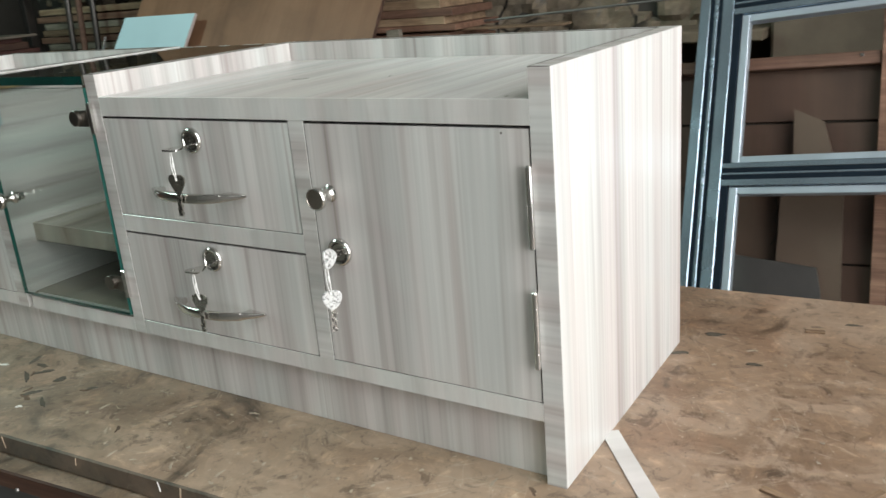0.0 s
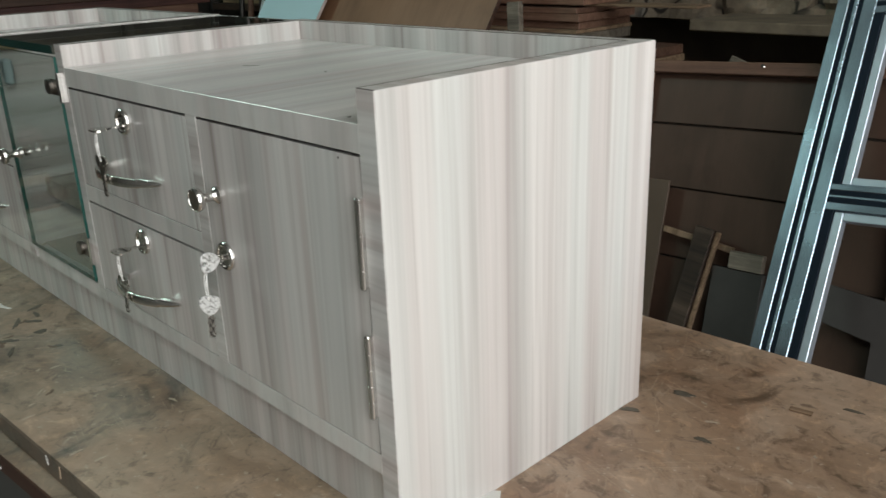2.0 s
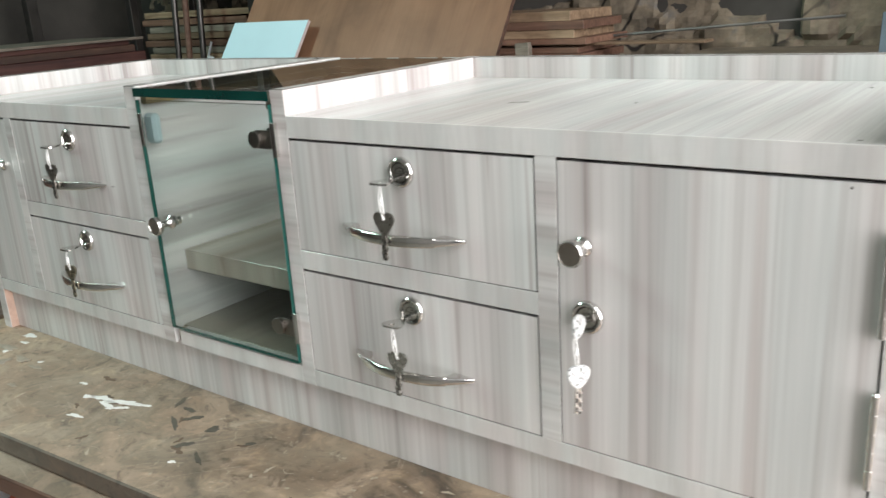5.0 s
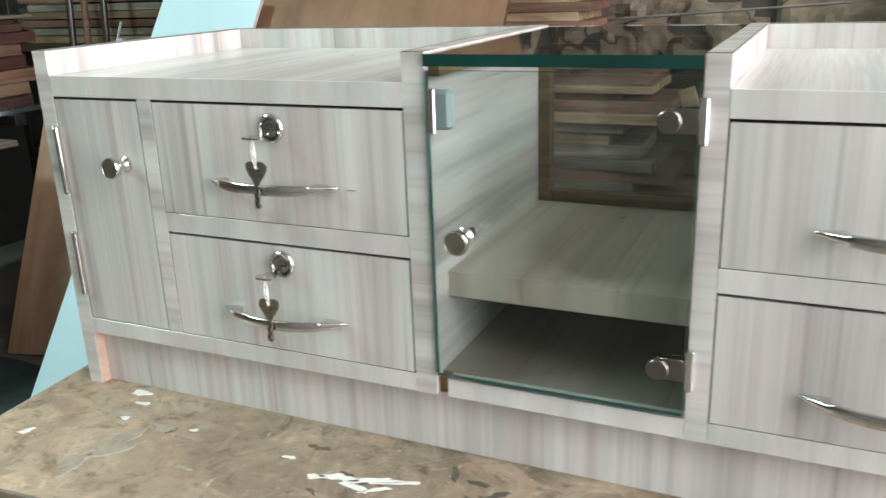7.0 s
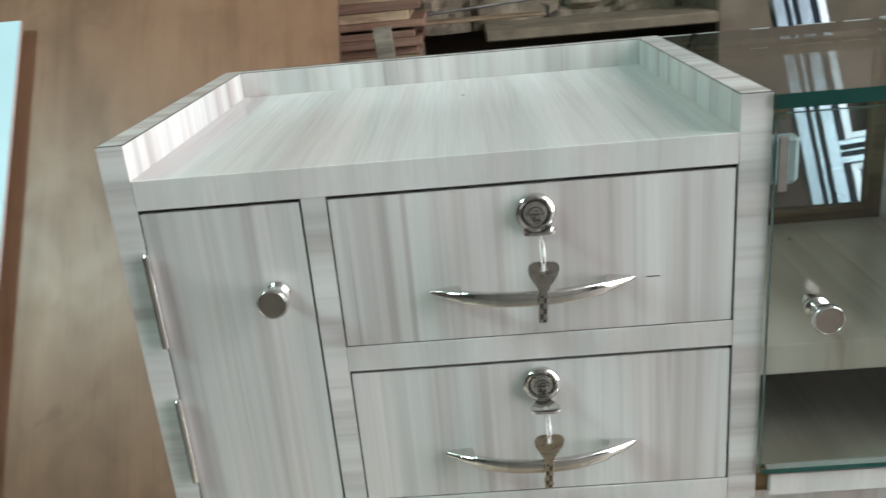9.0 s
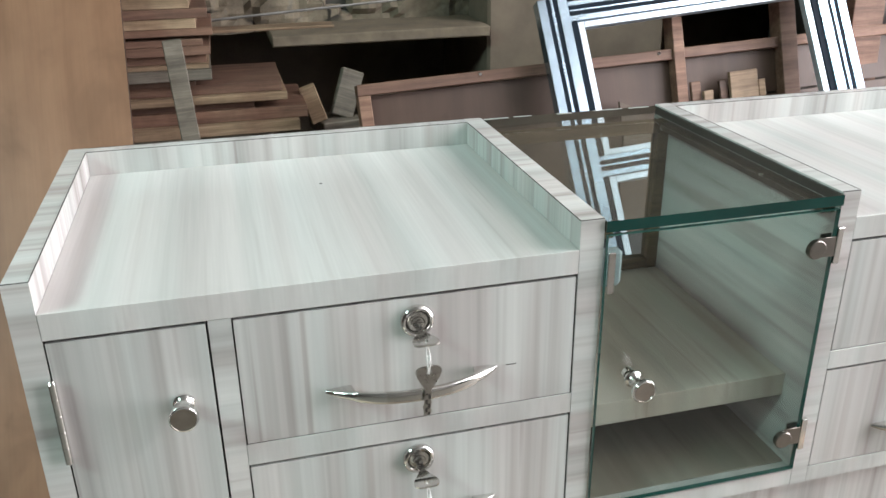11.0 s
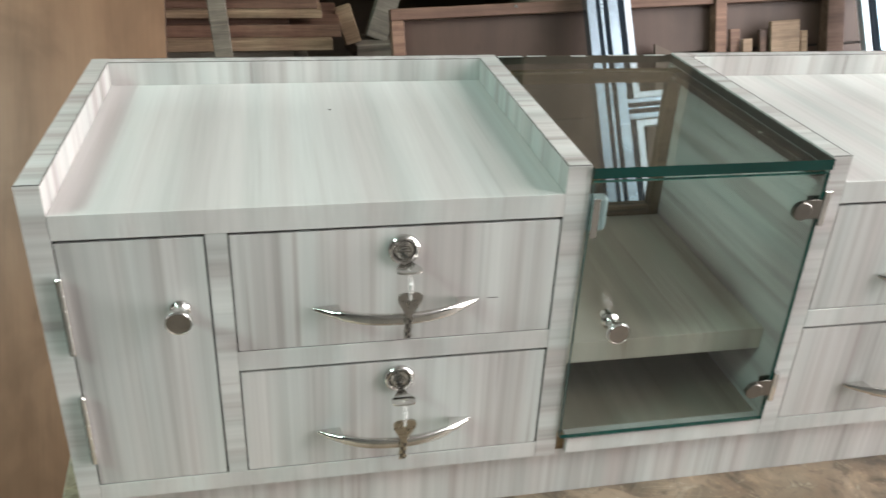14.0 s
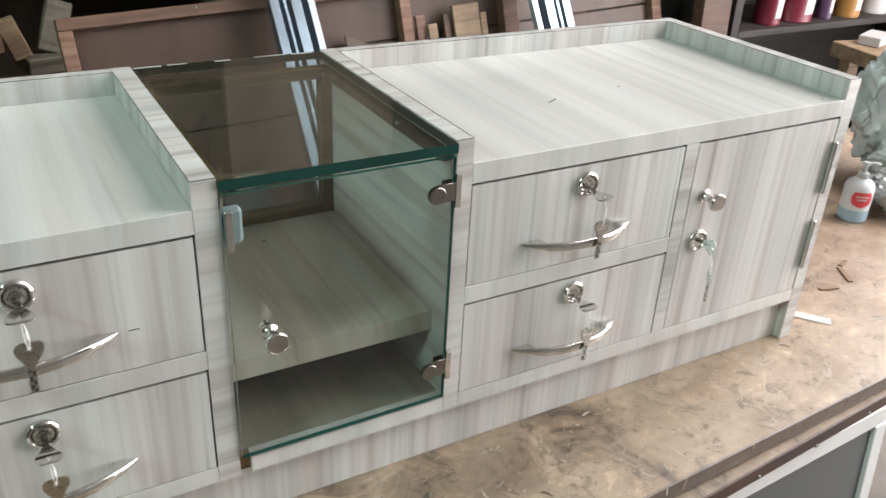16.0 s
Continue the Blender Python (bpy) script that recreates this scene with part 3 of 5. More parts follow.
KEY_PALE = plain("bright_key_metal", (0.58, 0.57, 0.54), 0.26, 1.0, 0.1, 200)
key_set(0.309, 0.327, "steel key pair on white string hanging from a drawer lock", 0.0330, 0.0015)
key_set(0.307, 0.1865, "brass key pair on white string hanging from a drawer lock", 0.0330, 0.0015, brass=True)
key_set(0.8835, 0.326, "steel key pair on white string hanging from a drawer lock", 0.0380, 0.002)
key_set(0.8840, 0.1865, "bright steel key pair on white string hanging from a drawer lock", 0.0380, 0.004, pale=True)
key_set(1.0765, 0.2155, "bright key pair with clear plastic heads hanging from a door lock", 0.0370, 0.005, clear=True)

# ---- more materials ----
def worn_bench(name, tone=1.0):
    """Old bench boards: brown and grey-olive patches, stains, pale flecks and scratches."""
    m, n, l, b = material(name)
    v = coords(n, l, (1, 1, 1), False)
    big = noise_of(n, l, v, 3.4, 6.0, 0.62, 0.7)
    mid = noise_of(n, l, v, 11, 8.0, 0.66, 1.0)
    stain = noise_of(n, l, v, 21, 6.0, 0.62, 0.6)
    small = noise_of(n, l, v, 75, 6.0, 0.7, 0.5)
    fleck = noise_of(n, l, v, 150, 3.0, 0.55, 0.3)
    grain = noise_of(n, l, coords(n, l, (0.07, 1, 1), False), 75, 4.0, 0.6, 0.4)
    c = ramp(n, l, big, [(0.30, (0.062, 0.043, 0.029)), (0.42, (0.104, 0.078, 0.054)), (0.50, (0.138, 0.112, 0.081)), (0.60, (0.176, 0.148, 0.110)), (0.68, (0.215, 0.186, 0.142))])
    # the open end of the top is worn down to warmer, paler wood
    tc = n.new("ShaderNodeTexCoord")
    sep = n.new("ShaderNodeSeparateXYZ")
    l.new(tc.outputs["Object"], sep.inputs[0])
    wob = n.new("ShaderNodeMath")
    wob.operation = "MULTIPLY_ADD"
    l.new(mid, wob.inputs[0])
    wob.inputs[1].default_value = 1.3
    l.new(sep.outputs["X"], wob.inputs[2])
    east = n.new("ShaderNodeMapRange")
    east.inputs["From Min"].default_value, east.inputs["From Max"].default_value = 1.15, 1.95
    l.new(wob.outputs[0], east.inputs["Value"])
    c = mixed(n, l, east.outputs[0], c, ramp(n, l, big, [(0.32, (0.150, 0.106, 0.071)), (0.5, (0.225, 0.165, 0.115)), (0.66, (0.310, 0.245, 0.185))]))
    scuff = ramp(n, l, noise_of(n, l, v, 4.6, 6.0, 0.62, 1.1), [(0.51, (0,) * 3), (0.60, (0.6,) * 3)])
    scuff = mixed(n, l, 1.0, scuff, east.outputs[0], "MULTIPLY")
    c = mixed(n, l, scuff, c, (0.33, 0.262, 0.200))
    west = n.new("ShaderNodeMapRange")
    west.inputs["From Min"].default_value, west.inputs["From Max"].default_value = 1.15, 0.70
    l.new(wob.outputs[0], west.inputs["Value"])
    c = mixed(n, l, west.outputs[0], c, ramp(n, l, big, [(0.32, (0.28, 0.23, 0.17)), (0.5, (0.39, 0.335, 0.26)), (0.66, (0.48, 0.425, 0.345))]))
    dust = ramp(n, l, mid, [(0.50, (0.0,) * 3), (0.60, (0.8,) * 3)])
    c = mixed(n, l, dust, c, (0.285, 0.226, 0.172))
    dirt = ramp(n, l, mid, [(0.30, (0.36, 0.33, 0.30)), (0.42, (1, 1, 1))])
    c = mixed(n, l, 0.9, c, dirt, "MULTIPLY")
    drops = ramp(n, l, stain, [(0.30, (0.38, 0.35, 0.31)), (0.345, (1, 1, 1)), (0.66, (1, 1, 1)), (0.70, (1.3, 1.29, 1.25))])
    c = mixed(n, l, 0.8, c, drops, "MULTIPLY")
    for turn, stretch, sc, lo in ((0.25, 0.04, 34, 0.010), (-0.7, 0.05, 26, 0.008), (1.15, 0.06, 30, 0.008)):
        vr = n.new("ShaderNodeVectorRotate")
        vr.rotation_type = "Z_AXIS"
        vr.inputs["Angle"].default_value = turn
        l.new(tc.outputs["Object"], vr.inputs["Vector"])
        mp = n.new("ShaderNodeMapping")
        mp.inputs["Scale"].default_value = (stretch * 3, 1, 1)
        l.new(vr.outputs[0], mp.inputs["Vector"])
        line = noise_of(n, l, mp.outputs[0], sc, 2.0, 0.5, 0.3)
        mask = ramp(n, l, line, [(0.5 - lo, (0,) * 3), (0.5, (1,) * 3), (0.5 + lo, (0,) * 3)])
        where = ramp(n, l, noise_of(n, l, vr.outputs[0], 7, 3.0), [(0.53, (0,) * 3), (0.62, (0.55,) * 3)])
        both = mixed(n, l, 1.0, mask, where, "MULTIPLY")
        c = mixed(n, l, both, c, (0.37, 0.33, 0.27))
    g = ramp(n, l, grain, [(0.3, (0.91,) * 3), (0.7, (1.05,) * 3)])
    c = mixed(n, l, 1.0, c, g, "MULTIPLY")
    sm = ramp(n, l, small, [(0.28, (0.45, 0.43, 0.41)), (0.42, (1, 1, 1)), (0.66, (1.06, 1.06, 1.06)), (0.74, (1.6, 1.58, 1.5))])
    c = mixed(n, l, 0.85, c, sm, "MULTIPLY")
    patch = noise_of(n, l, v, 32, 8.0, 0.72, 0.8)
    c = mixed(n, l, 0.9, c, ramp(n, l, patch, [(0.36, (0.46, 0.43, 0.40)), (0.45, (0.98, 0.98, 0.98)), (0.56, (1.02, 1.0, 0.98)), (0.64, (1.38, 1.34, 1.28))]), "MULTIPLY")
    chip = noise_of(n, l, v, 62, 3.0, 0.5, 0.6)
    c = mixed(n, l, ramp(n, l, chip, [(0.69, (0,) * 3), (0.74, (0.4,) * 3)]), c, (0.36, 0.33, 0.27))
    red = noise_of(n, l, v, 6, 4.0, 0.6, 0.5)
    c = mixed(n, l, ramp(n, l, red, [(0.56, (0,) * 3), (0.68, (0.6,) * 3)]), c, mixed(n, l, 1.0, c, (1.06, 0.91, 0.83), "MULTIPLY"))
    fl = ramp(n, l, fleck, [(0.69, (0,) * 3), (0.73, (0.45,) * 3)])
    c = mixed(n, l, fl, c, (0.46, 0.43, 0.37))
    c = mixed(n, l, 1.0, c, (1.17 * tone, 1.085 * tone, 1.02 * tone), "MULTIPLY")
    l.new(c, b.inputs["Base Color"])
    l.new(ramp(n, l, mid, [(0.3, (0.40,) * 3), (0.7, (0.58,) * 3)]), b.inputs["Roughness"])
    b.inputs["Specular IOR Level"].default_value = 1.0
    bump(n, l, b, small, 0.3, 0.0008)
    return m


def plywood(name, dark, mid_c, light, gloss=0.36):
    """Satin plywood: rotary figure along the sheet, cloudy patches, darker sap stains and small knots."""
    m, n, l, b = material(name)
    fig = noise_of(n, l, coords(n, l, (1, 1, 0.16)), 7.0, 3.0, 0.5, 1.1)
    fine = noise_of(n, l, coords(n, l, (1, 1, 0.03)), 160, 3.0, 0.6)
    c = ramp(n, l, fig, [(0.28, dark), (0.5, mid_c), (0.74, light)])
    c = mixed(n, l, 1.0, c, ramp(n, l, fine, [(0.3, (0.95,) * 3), (0.7, (1.035,) * 3)]), "MULTIPLY")
    cloud = noise_of(n, l, coords(n, l, (1, 1, 0.8)), 5.5, 4.0, 0.55, 0.5)
    c = mixed(n, l, 1.0, c, ramp(n, l, cloud, [(0.30, (0.78, 0.75, 0.72)), (0.5, (1.0, 0.99, 0.98)), (0.68, (1.12, 1.14, 1.16))]), "MULTIPLY")
    knot = noise_of(n, l, coords(n, l, (1, 1, 0.55)), 11.0, 2.0, 0.5, 0.8)
    c = mixed(n, l, 0.7, c, ramp(n, l, knot, [(0.20, (0.62, 0.55, 0.50)), (0.31, (1.0, 1.0, 1.0))]), "MULTIPLY")
    l.new(c, b.inputs["Base Color"])
    l.new(ramp(n, l, cloud, [(0.3, (gloss + 0.07,) * 3), (0.7, (gloss - 0.03,) * 3)]), b.inputs["Roughness"])
    bump(n, l, b, fine, 0.08, 0.0004)
    return m


def noise_colour(n, l, vec, scale):
    t = n.new("ShaderNodeTexNoise")
    t.inputs["Scale"].default_value = scale
    l.new(vec, t.inputs["Vector"])
    return t.outputs["Color"]


def stone_wall(name):
    m, n, l, b = material(name)
    v = coords(n, l, (1, 1, 1), False)
    a = noise_of(n, l, v, 5.5, 7.0, 0.65, 0.6)
    s = noise_of(n, l, v, 40, 6.0, 0.7)
    c = ramp(n, l, a, [(0.30, (0.07, 0.064, 0.056)), (0.43, (0.165, 0.137, 0.100)), (0.60, (0.235, 0.192, 0.137)), (0.75, (0.17, 0.168, 0.16))])
    f = ramp(n, l, s, [(0.3, (0.78,) * 3), (0.6, (1.06,) * 3)])
    c = mixed(n, l, 1.0, c, f, "MULTIPLY")
    # dark cracks between the stones where the plaster has come away
    warp = n.new("ShaderNodeVectorMath")
    l.new(v, warp.inputs[0])
    l.new(mixed(n, l, 0.85, noise_colour(n, l, v, 6.0), (0.5, 0.5, 0.5)), warp.inputs[1])
    cell = n.new("ShaderNodeTexVoronoi")
    cell.feature = "DISTANCE_TO_EDGE"
    cell.inputs["Scale"].default_value = 4.2
    l.new(warp.outputs[0], cell.inputs["Vector"])
    gone = ramp(n, l, noise_of(n, l, v, 2.6, 3.0, 0.5), [(0.47, (0,) * 3), (0.56, (1,) * 3)])
    line = ramp(n, l, cell.outputs["Distance"], [(0.012, (1,) * 3), (0.035, (0,) * 3)])
    c = mixed(n, l, mixed(n, l, 1.0, line, gone, "MULTIPLY"), c, (0.018, 0.015, 0.012))
    l.new(c, b.inputs["Base Color"])
    b.inputs["Roughness"].default_value = 0.9
    bump(n, l, b, s, 0.5, 0.005)
    return m


BENCH_TOP = worn_bench("worn_bench_wood")
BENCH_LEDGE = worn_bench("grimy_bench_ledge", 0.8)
# Front-face copy of the bench wood, darkened because that side is in shade.
BENCH_FRONT = worn_bench("shaded_bench_edge", 0.36)
BENCH_DARK = wood("dark_bench_timber", (0.025, 0.018, 0.013), (0.055, 0.038, 0.027), (0.10, 0.072, 0.052), 0.8, 0.6)
BENCH_RED = wood("red_brown_bench_edge", (0.028, 0.013, 0.009), (0.06, 0.027, 0.018), (0.13, 0.075, 0.05), 0.8, 0.5)
WHITE_PAINT = plain("dried_white_paint", (0.74, 0.74, 0.71), 0.55, 0, 0.08)
FADED_PAINT = plain("faded_paint_smear", (0.32, 0.28, 0.225), 0.75, 0, 0.2, 60)
DARK_SPOT = plain("dark_glue_spot", (0.085, 0.075, 0.058), 0.5, 0, 0.3, 60)
PLY_BROWN = plywood("brown_plywood", (0.190, 0.099, 0.055), (0.240, 0.131, 0.076), (0.282, 0.160, 0.096), 0.40)
PLY_PALE = plywood("pale_plywood", (0.30, 0.178, 0.108), (0.40, 0.255, 0.160), (0.47, 0.315, 0.212))
BLUE_BOARD = plain("pale_blue_laminate", (0.58, 0.80, 0.87), 0.36, 0, 0.03, 5)
PALE_EDGE = plain("pale_board_edge", (0.42, 0.36, 0.34), 0.6, 0, 0.15, 30)
RED_WOOD = wood("red_brown_timber", (0.115, 0.06, 0.04), (0.18, 0.098, 0.066), (0.245, 0.145, 0.10))
TAN_WOOD = wood("tan_timber", (0.16, 0.104, 0.062), (0.26, 0.178, 0.112), (0.36, 0.26, 0.172))
GREY_WOOD = wood("weathered_grey_timber", (0.10, 0.086, 0.068), (0.19, 0.166, 0.132), (0.30, 0.266, 0.215))
DARK_WOOD = wood("dark_stained_timber", (0.035, 0.02, 0.014), (0.075, 0.04, 0.027), (0.125, 0.07, 0.048))
GREY_BOARD = plain("dull_grey_board", (0.05, 0.048, 0.045), 0.6, 0, 0.2, 9)
TAN_DULL = plain("dull_tan_board", (0.095, 0.067, 0.047), 0.55, 0, 0.12, 6)
RED_DARK = wood("dark_red_brown_timber", (0.05, 0.026, 0.017), (0.08, 0.044, 0.03), (0.11, 0.064, 0.045))
# Near-black base stands in for the shade around the tin shelf.
SHELF_DARK = wood("shaded_shelf_timber", (0.010, 0.008, 0.007), (0.018, 0.014, 0.012), (0.032, 0.025, 0.021))
MAROON = wood("maroon_board", (0.045, 0.016, 0.013), (0.085, 0.032, 0.025), (0.13, 0.055, 0.042))
PANEL_BROWN = plywood("brown_panel_board", (0.048, 0.027, 0.018), (0.066, 0.038, 0.026), (0.084, 0.050, 0.035), 0.5)
ALU = plain("blue_grey_aluminium", (0.48, 0.60, 0.71), 0.24, 0.92, 0.03, 8)
SASH_PALE = plain("pale_anodised_sash", (0.58, 0.66, 0.74), 0.35, 0.7, 0.03, 8)
ALU_DARK = plain("dark_groove", (0.006, 0.012, 0.020), 0.7, 0.0, 0.2)
ALU_DARK.node_tree.nodes["Principled BSDF"].inputs["Specular IOR Level"].default_value = 0.15
STONE = stone_wall("rough_stone")
LEDGE_TAN = plain("dusty_tan_ledge", (0.17, 0.135, 0.095), 0.8, 0, 0.3, 12, 0.4, 70)
PLASTER = plain("dirty_brown_plaster", (0.16, 0.128, 0.095), 0.9, 0, 0.35, 3.0, 0.5, 60)
GREY_PLASTER = plain("grey_plaster", (0.21, 0.203, 0.19), 0.9, 0, 0.2, 3.0, 0.5, 60)
DARK_WALL = plain("sooty_wall", (0.055, 0.05, 0.044), 0.9, 0, 0.4, 2.5, 0.5, 50)
CONCRETE = plain("dusty_concrete", (0.17, 0.155, 0.135), 0.85, 0, 0.3, 4.0, 0.5, 60)
ROOF = plain("roof_sheet", (0.30, 0.30, 0.29), 0.6, 0.2, 0.2, 2.0)
GREY_PANEL = plain("grey_panel", (0.10, 0.105, 0.105), 0.5, 0, 0.1)
BRIGHT_ALU = plain("bright_aluminium", (0.86, 0.90, 0.92), 0.42, 0.55, 0.02, 8)
SASH_GREY = plain("grey_metal_sash", (0.085, 0.09, 0.088), 0.38, 0.3, 0.1)
DARK_GLASS = plain("dark_dusty_glass", (0.03, 0.035, 0.033), 0.15, 0, 0.3, 6)
WHITE_METAL = plain("white_metal_frame", (0.70, 0.70, 0.69), 0.4, 0.1, 0.05)
RED_CLOTH = plain("orange_red_rag", (0.25, 0.058, 0.03), 0.85, 0, 0.3, 60, 0.6)
RED_TIN = plain("red_paint", (0.14, 0.010, 0.024), 0.35, 0, 0.1)
PURPLE_TIN = plain("purple_plastic", (0.07, 0.032, 0.08), 0.4, 0, 0.1)
ORANGE_TIN = plain("orange_paint", (0.28, 0.13, 0.025), 0.4, 0, 0.1)
PAPER = plain("white_label", (0.48, 0.45, 0.45), 0.6, 0, 0.05)
RED_LABEL = plain("red_label", (0.62, 0.06, 0.08), 0.5, 0, 0.05)
BLUE_LIQUID = plain("blue_liquid", (0.34, 0.52, 0.62), 0.25, 0, 0.05)
MILKY = plain("milky_plastic", (0.60, 0.65, 0.67), 0.3, 0, 0.08)
PUMP = plain("cloudy_pump_plastic", (0.40, 0.42, 0.42), 0.3, 0, 0.1, 60)
GREEN_SHADE = plain("shaded_floor_green", (0.03, 0.05, 0.05), 0.8, 0, 0.4, 20, 0.6)
STEEL = plain("dull_steel_bar", (0.25, 0.24, 0.23), 0.45, 0.8, 0.2)

# ---- room ----
def structure(name, bm, m, label="", at=None):
    return thing(name, bm, m, at or Matrix(), label or name.replace("_", " "), "", "", "structure")


structure("floor", box(-3.2, 4.4, -3.8, 3.1, -0.12, 0.0), CONCRETE, "dusty grey concrete floor")
structure("ceiling", box(-3.2, 4.4, -3.8, 3.1, 3.62, 3.72), ROOF, "dull grey roof sheets")
structure("wall_west", box(-3.2, -3.0, -3.8, 3.1, 0.0, 3.62), DARK_WALL, "sooty dark workshop wall")
# The south wall is unseen; its grey is set for neutral metal reflections.
structure("wall_south", box(-3.0, 4.2, -3.8, -3.6, 0.0, 3.62), GREY_PLASTER, "unseen grey wall added for reflections in the metal")
bm = box(4.2, 4.4, -3.6, -3.15, 0.0, 3.62)
box(4.2, 4.4, 1.1, 2.9, 0.0, 3.62, 0, bm)
box(4.2, 4.4, -3.15, 1.1, 3.25, 3.62, 0, bm)
structure("wall_east", bm, PLASTER, "plastered wall with a wide open doorway")
structure("wall_north_lower", box(-3.0, 4.2, 2.75, 2.95, 0.0, 0.999), PLASTER, "dark lower wall under a stone ledge")
structure("wall_north", box(-3.0, 4.2, 2.42, 2.95, 1.0, 3.62), DARK_WALL, "dark upper workshop wall")
structure("wall_ledge", box(0.335, 1.05, 2.10, 2.74, 0.992, 1.026, 0.004), LEDGE_TAN, "dusty wooden ledge along the wall")
structure("wall_pier", box(1.06, 1.72, 2.16, 2.76, 0.0, 3.62, 0.01), PLASTER, "smooth brown plastered pier")


def rough_wall(x0, x1, z0, z1, nx, nz):
    bm = bmesh.new()
    g = []
    for i in range(nx + 1):
        col = []
        for k in range(nz + 1):
            x, z = x0 + (x1 - x0) * i / nx, z0 + (z1 - z0) * k / nz
            cell = noise.cell(Vector((x * 5.0 + noise.noise(Vector((x * 4, 0, z * 4))) * 0.9, 3.0, z * 6.5 + noise.noise(Vector((x * 3, 5, z * 3))) * 0.8)))
            d = 0.035 * cell + 0.03 * noise.fractal(Vector((x * 7, 1, z * 7)), 1.0, 2.0, 4)
            col.append(bm.verts.new((x, 2.40 - d, z)))
        g.append(col)
    for i in range(nx):
        for k in range(nz):
            bm.faces.new((g[i][k], g[i + 1][k], g[i + 1][k + 1], g[i][k + 1]))
    return bm


structure("stone_wall", rough_wall(-2.9, 1.06, 1.0, 2.3, 150, 60), STONE, "rough stone wall with broken plaster")

# ---- workbench ----
bench = root("workbench", pose(-0.026, -0.2195, 0, 0, 0, 3.4), "worn wooden workbench stained with glue and white paint", "workbench")


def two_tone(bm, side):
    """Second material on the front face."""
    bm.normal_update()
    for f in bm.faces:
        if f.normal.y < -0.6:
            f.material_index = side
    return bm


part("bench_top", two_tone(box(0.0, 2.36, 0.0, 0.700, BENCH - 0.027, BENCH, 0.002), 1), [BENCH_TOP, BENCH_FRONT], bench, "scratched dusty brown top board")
def ledge_front(x):
    return -0.045 + 0.0267 * x


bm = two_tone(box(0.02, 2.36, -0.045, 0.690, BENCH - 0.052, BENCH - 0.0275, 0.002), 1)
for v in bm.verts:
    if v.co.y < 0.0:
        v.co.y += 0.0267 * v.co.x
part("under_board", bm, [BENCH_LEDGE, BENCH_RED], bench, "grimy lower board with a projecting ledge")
rr = random.Random(31)
for k in range(20):
    x = rr.uniform(0.05, 1.5)
    h, w = rr.uniform(0.004, 0.020), rr.uniform(0.0003, 0.0010)
    part("paint_drip", box(-w, w, -0.0008, 0.0004, -h, -0.001, 0.0002), WHITE_PAINT if k % 7 == 0 else BENCH_TOP, bench, "", pose(x, 0.0, BENCH - 0.0015, 0, rr.uniform(-12, 12), 0))
part("front_rail", box(0.03, 2.34, 0.014, 0.045, BENCH - 0.105, BENCH - 0.0505, 0.002), BENCH_RED, bench, "red-brown front rail")
part("back_rail", box(0.03, 2.34, 0.63, 0.67, BENCH - 0.15, BENCH - 0.0505, 0.002), BENCH_DARK, bench)
for x in (0.06, 2.22):
    for y in (0.02, 0.58):
        part("leg", box(x, x + 0.075, y, y + 0.075, 0.0, BENCH - 0.106, 0.003), BENCH_DARK, bench)
for k in range(9):
    part("nail_head", lathe([(-0.0002, 0.003), (-0.0025, 0.0022)], 8, "y"), STEEL, bench, "", pose(0.62 + 0.123 * k, ledge_front(0.62 + 0.123 * k), BENCH - 0.045 - 0.004 * (k % 2)))


def blob(w, d, seed, n=30, wob=0.35, h=0.0006):
    rr = random.Random(seed)
    ph = [rr.uniform(0, 6.28) for _ in range(4)]
    bm = bmesh.new()
    lo, hi = [], []
    for i in range(n):
        a = 2 * math.pi * i / n
        q = 1 + wob * (0.5 * math.sin(2 * a + ph[0]) + 0.35 * math.sin(3 * a + ph[1]) + 0.3 * math.sin(5 * a + ph[2]) + 0.2 * math.sin(7 * a + ph[3]))
        lo.append(bm.verts.new((w * q * math.cos(a), d * q * math.sin(a), -0.0004)))
        hi.append(bm.verts.new((0.93 * w * q * math.cos(a), 0.93 * d * q * math.sin(a), h)))
    bm.faces.new(hi)
    for i in range(n):
        bm.faces.new((lo[i], lo[(i + 1) % n], hi[(i + 1) % n], hi[i]))
    return bm


def spot(name, x, y, w, d, turn, m, seed, wob=0.35):
    """A spot on the bench, given where it lies in the room."""
    inv = bench.matrix_basis.inverted()
    o = part(name, blob(w, d, seed, wob=wob), m, bench, "", inv @ pose(x, y, BENCH, 0, 0, turn))
    return o


# white splashes and paler smears at the open end of the bench
for i, (x, y, w, d, a) in enumerate(((0.086, -0.004, 0.013, 0.006, 20), (0.402, -0.073, 0.019, 0.0055, 15), (0.437, -0.066, 0.026, 0.005, 25), (0.425, -0.082, 0.012, 0.005, -5), (0.463, -0.060, 0.018, 0.0025, 20),
                                     (0.378, -0.080, 0.009, 0.004, 0), (0.413, -0.120, 0.010, 0.004, 15), (0.446, -0.078, 0.014, 0.0028, 40), (0.335, -0.060, 0.006, 0.003, 0), (0.112, -0.058, 0.006, 0.003, 0),
                                     (0.205, -0.052, 0.005, 0.0025, 10), (0.107, -0.024, 0.007, 0.004, 0), (0.620, -0.125, 0.004, 0.003, 0), (0.028, -0.120, 0.008, 0.004, 50))):
    spot("paint_splash", x, y, w, d, a, WHITE_PAINT, 10 + i, 0.55)
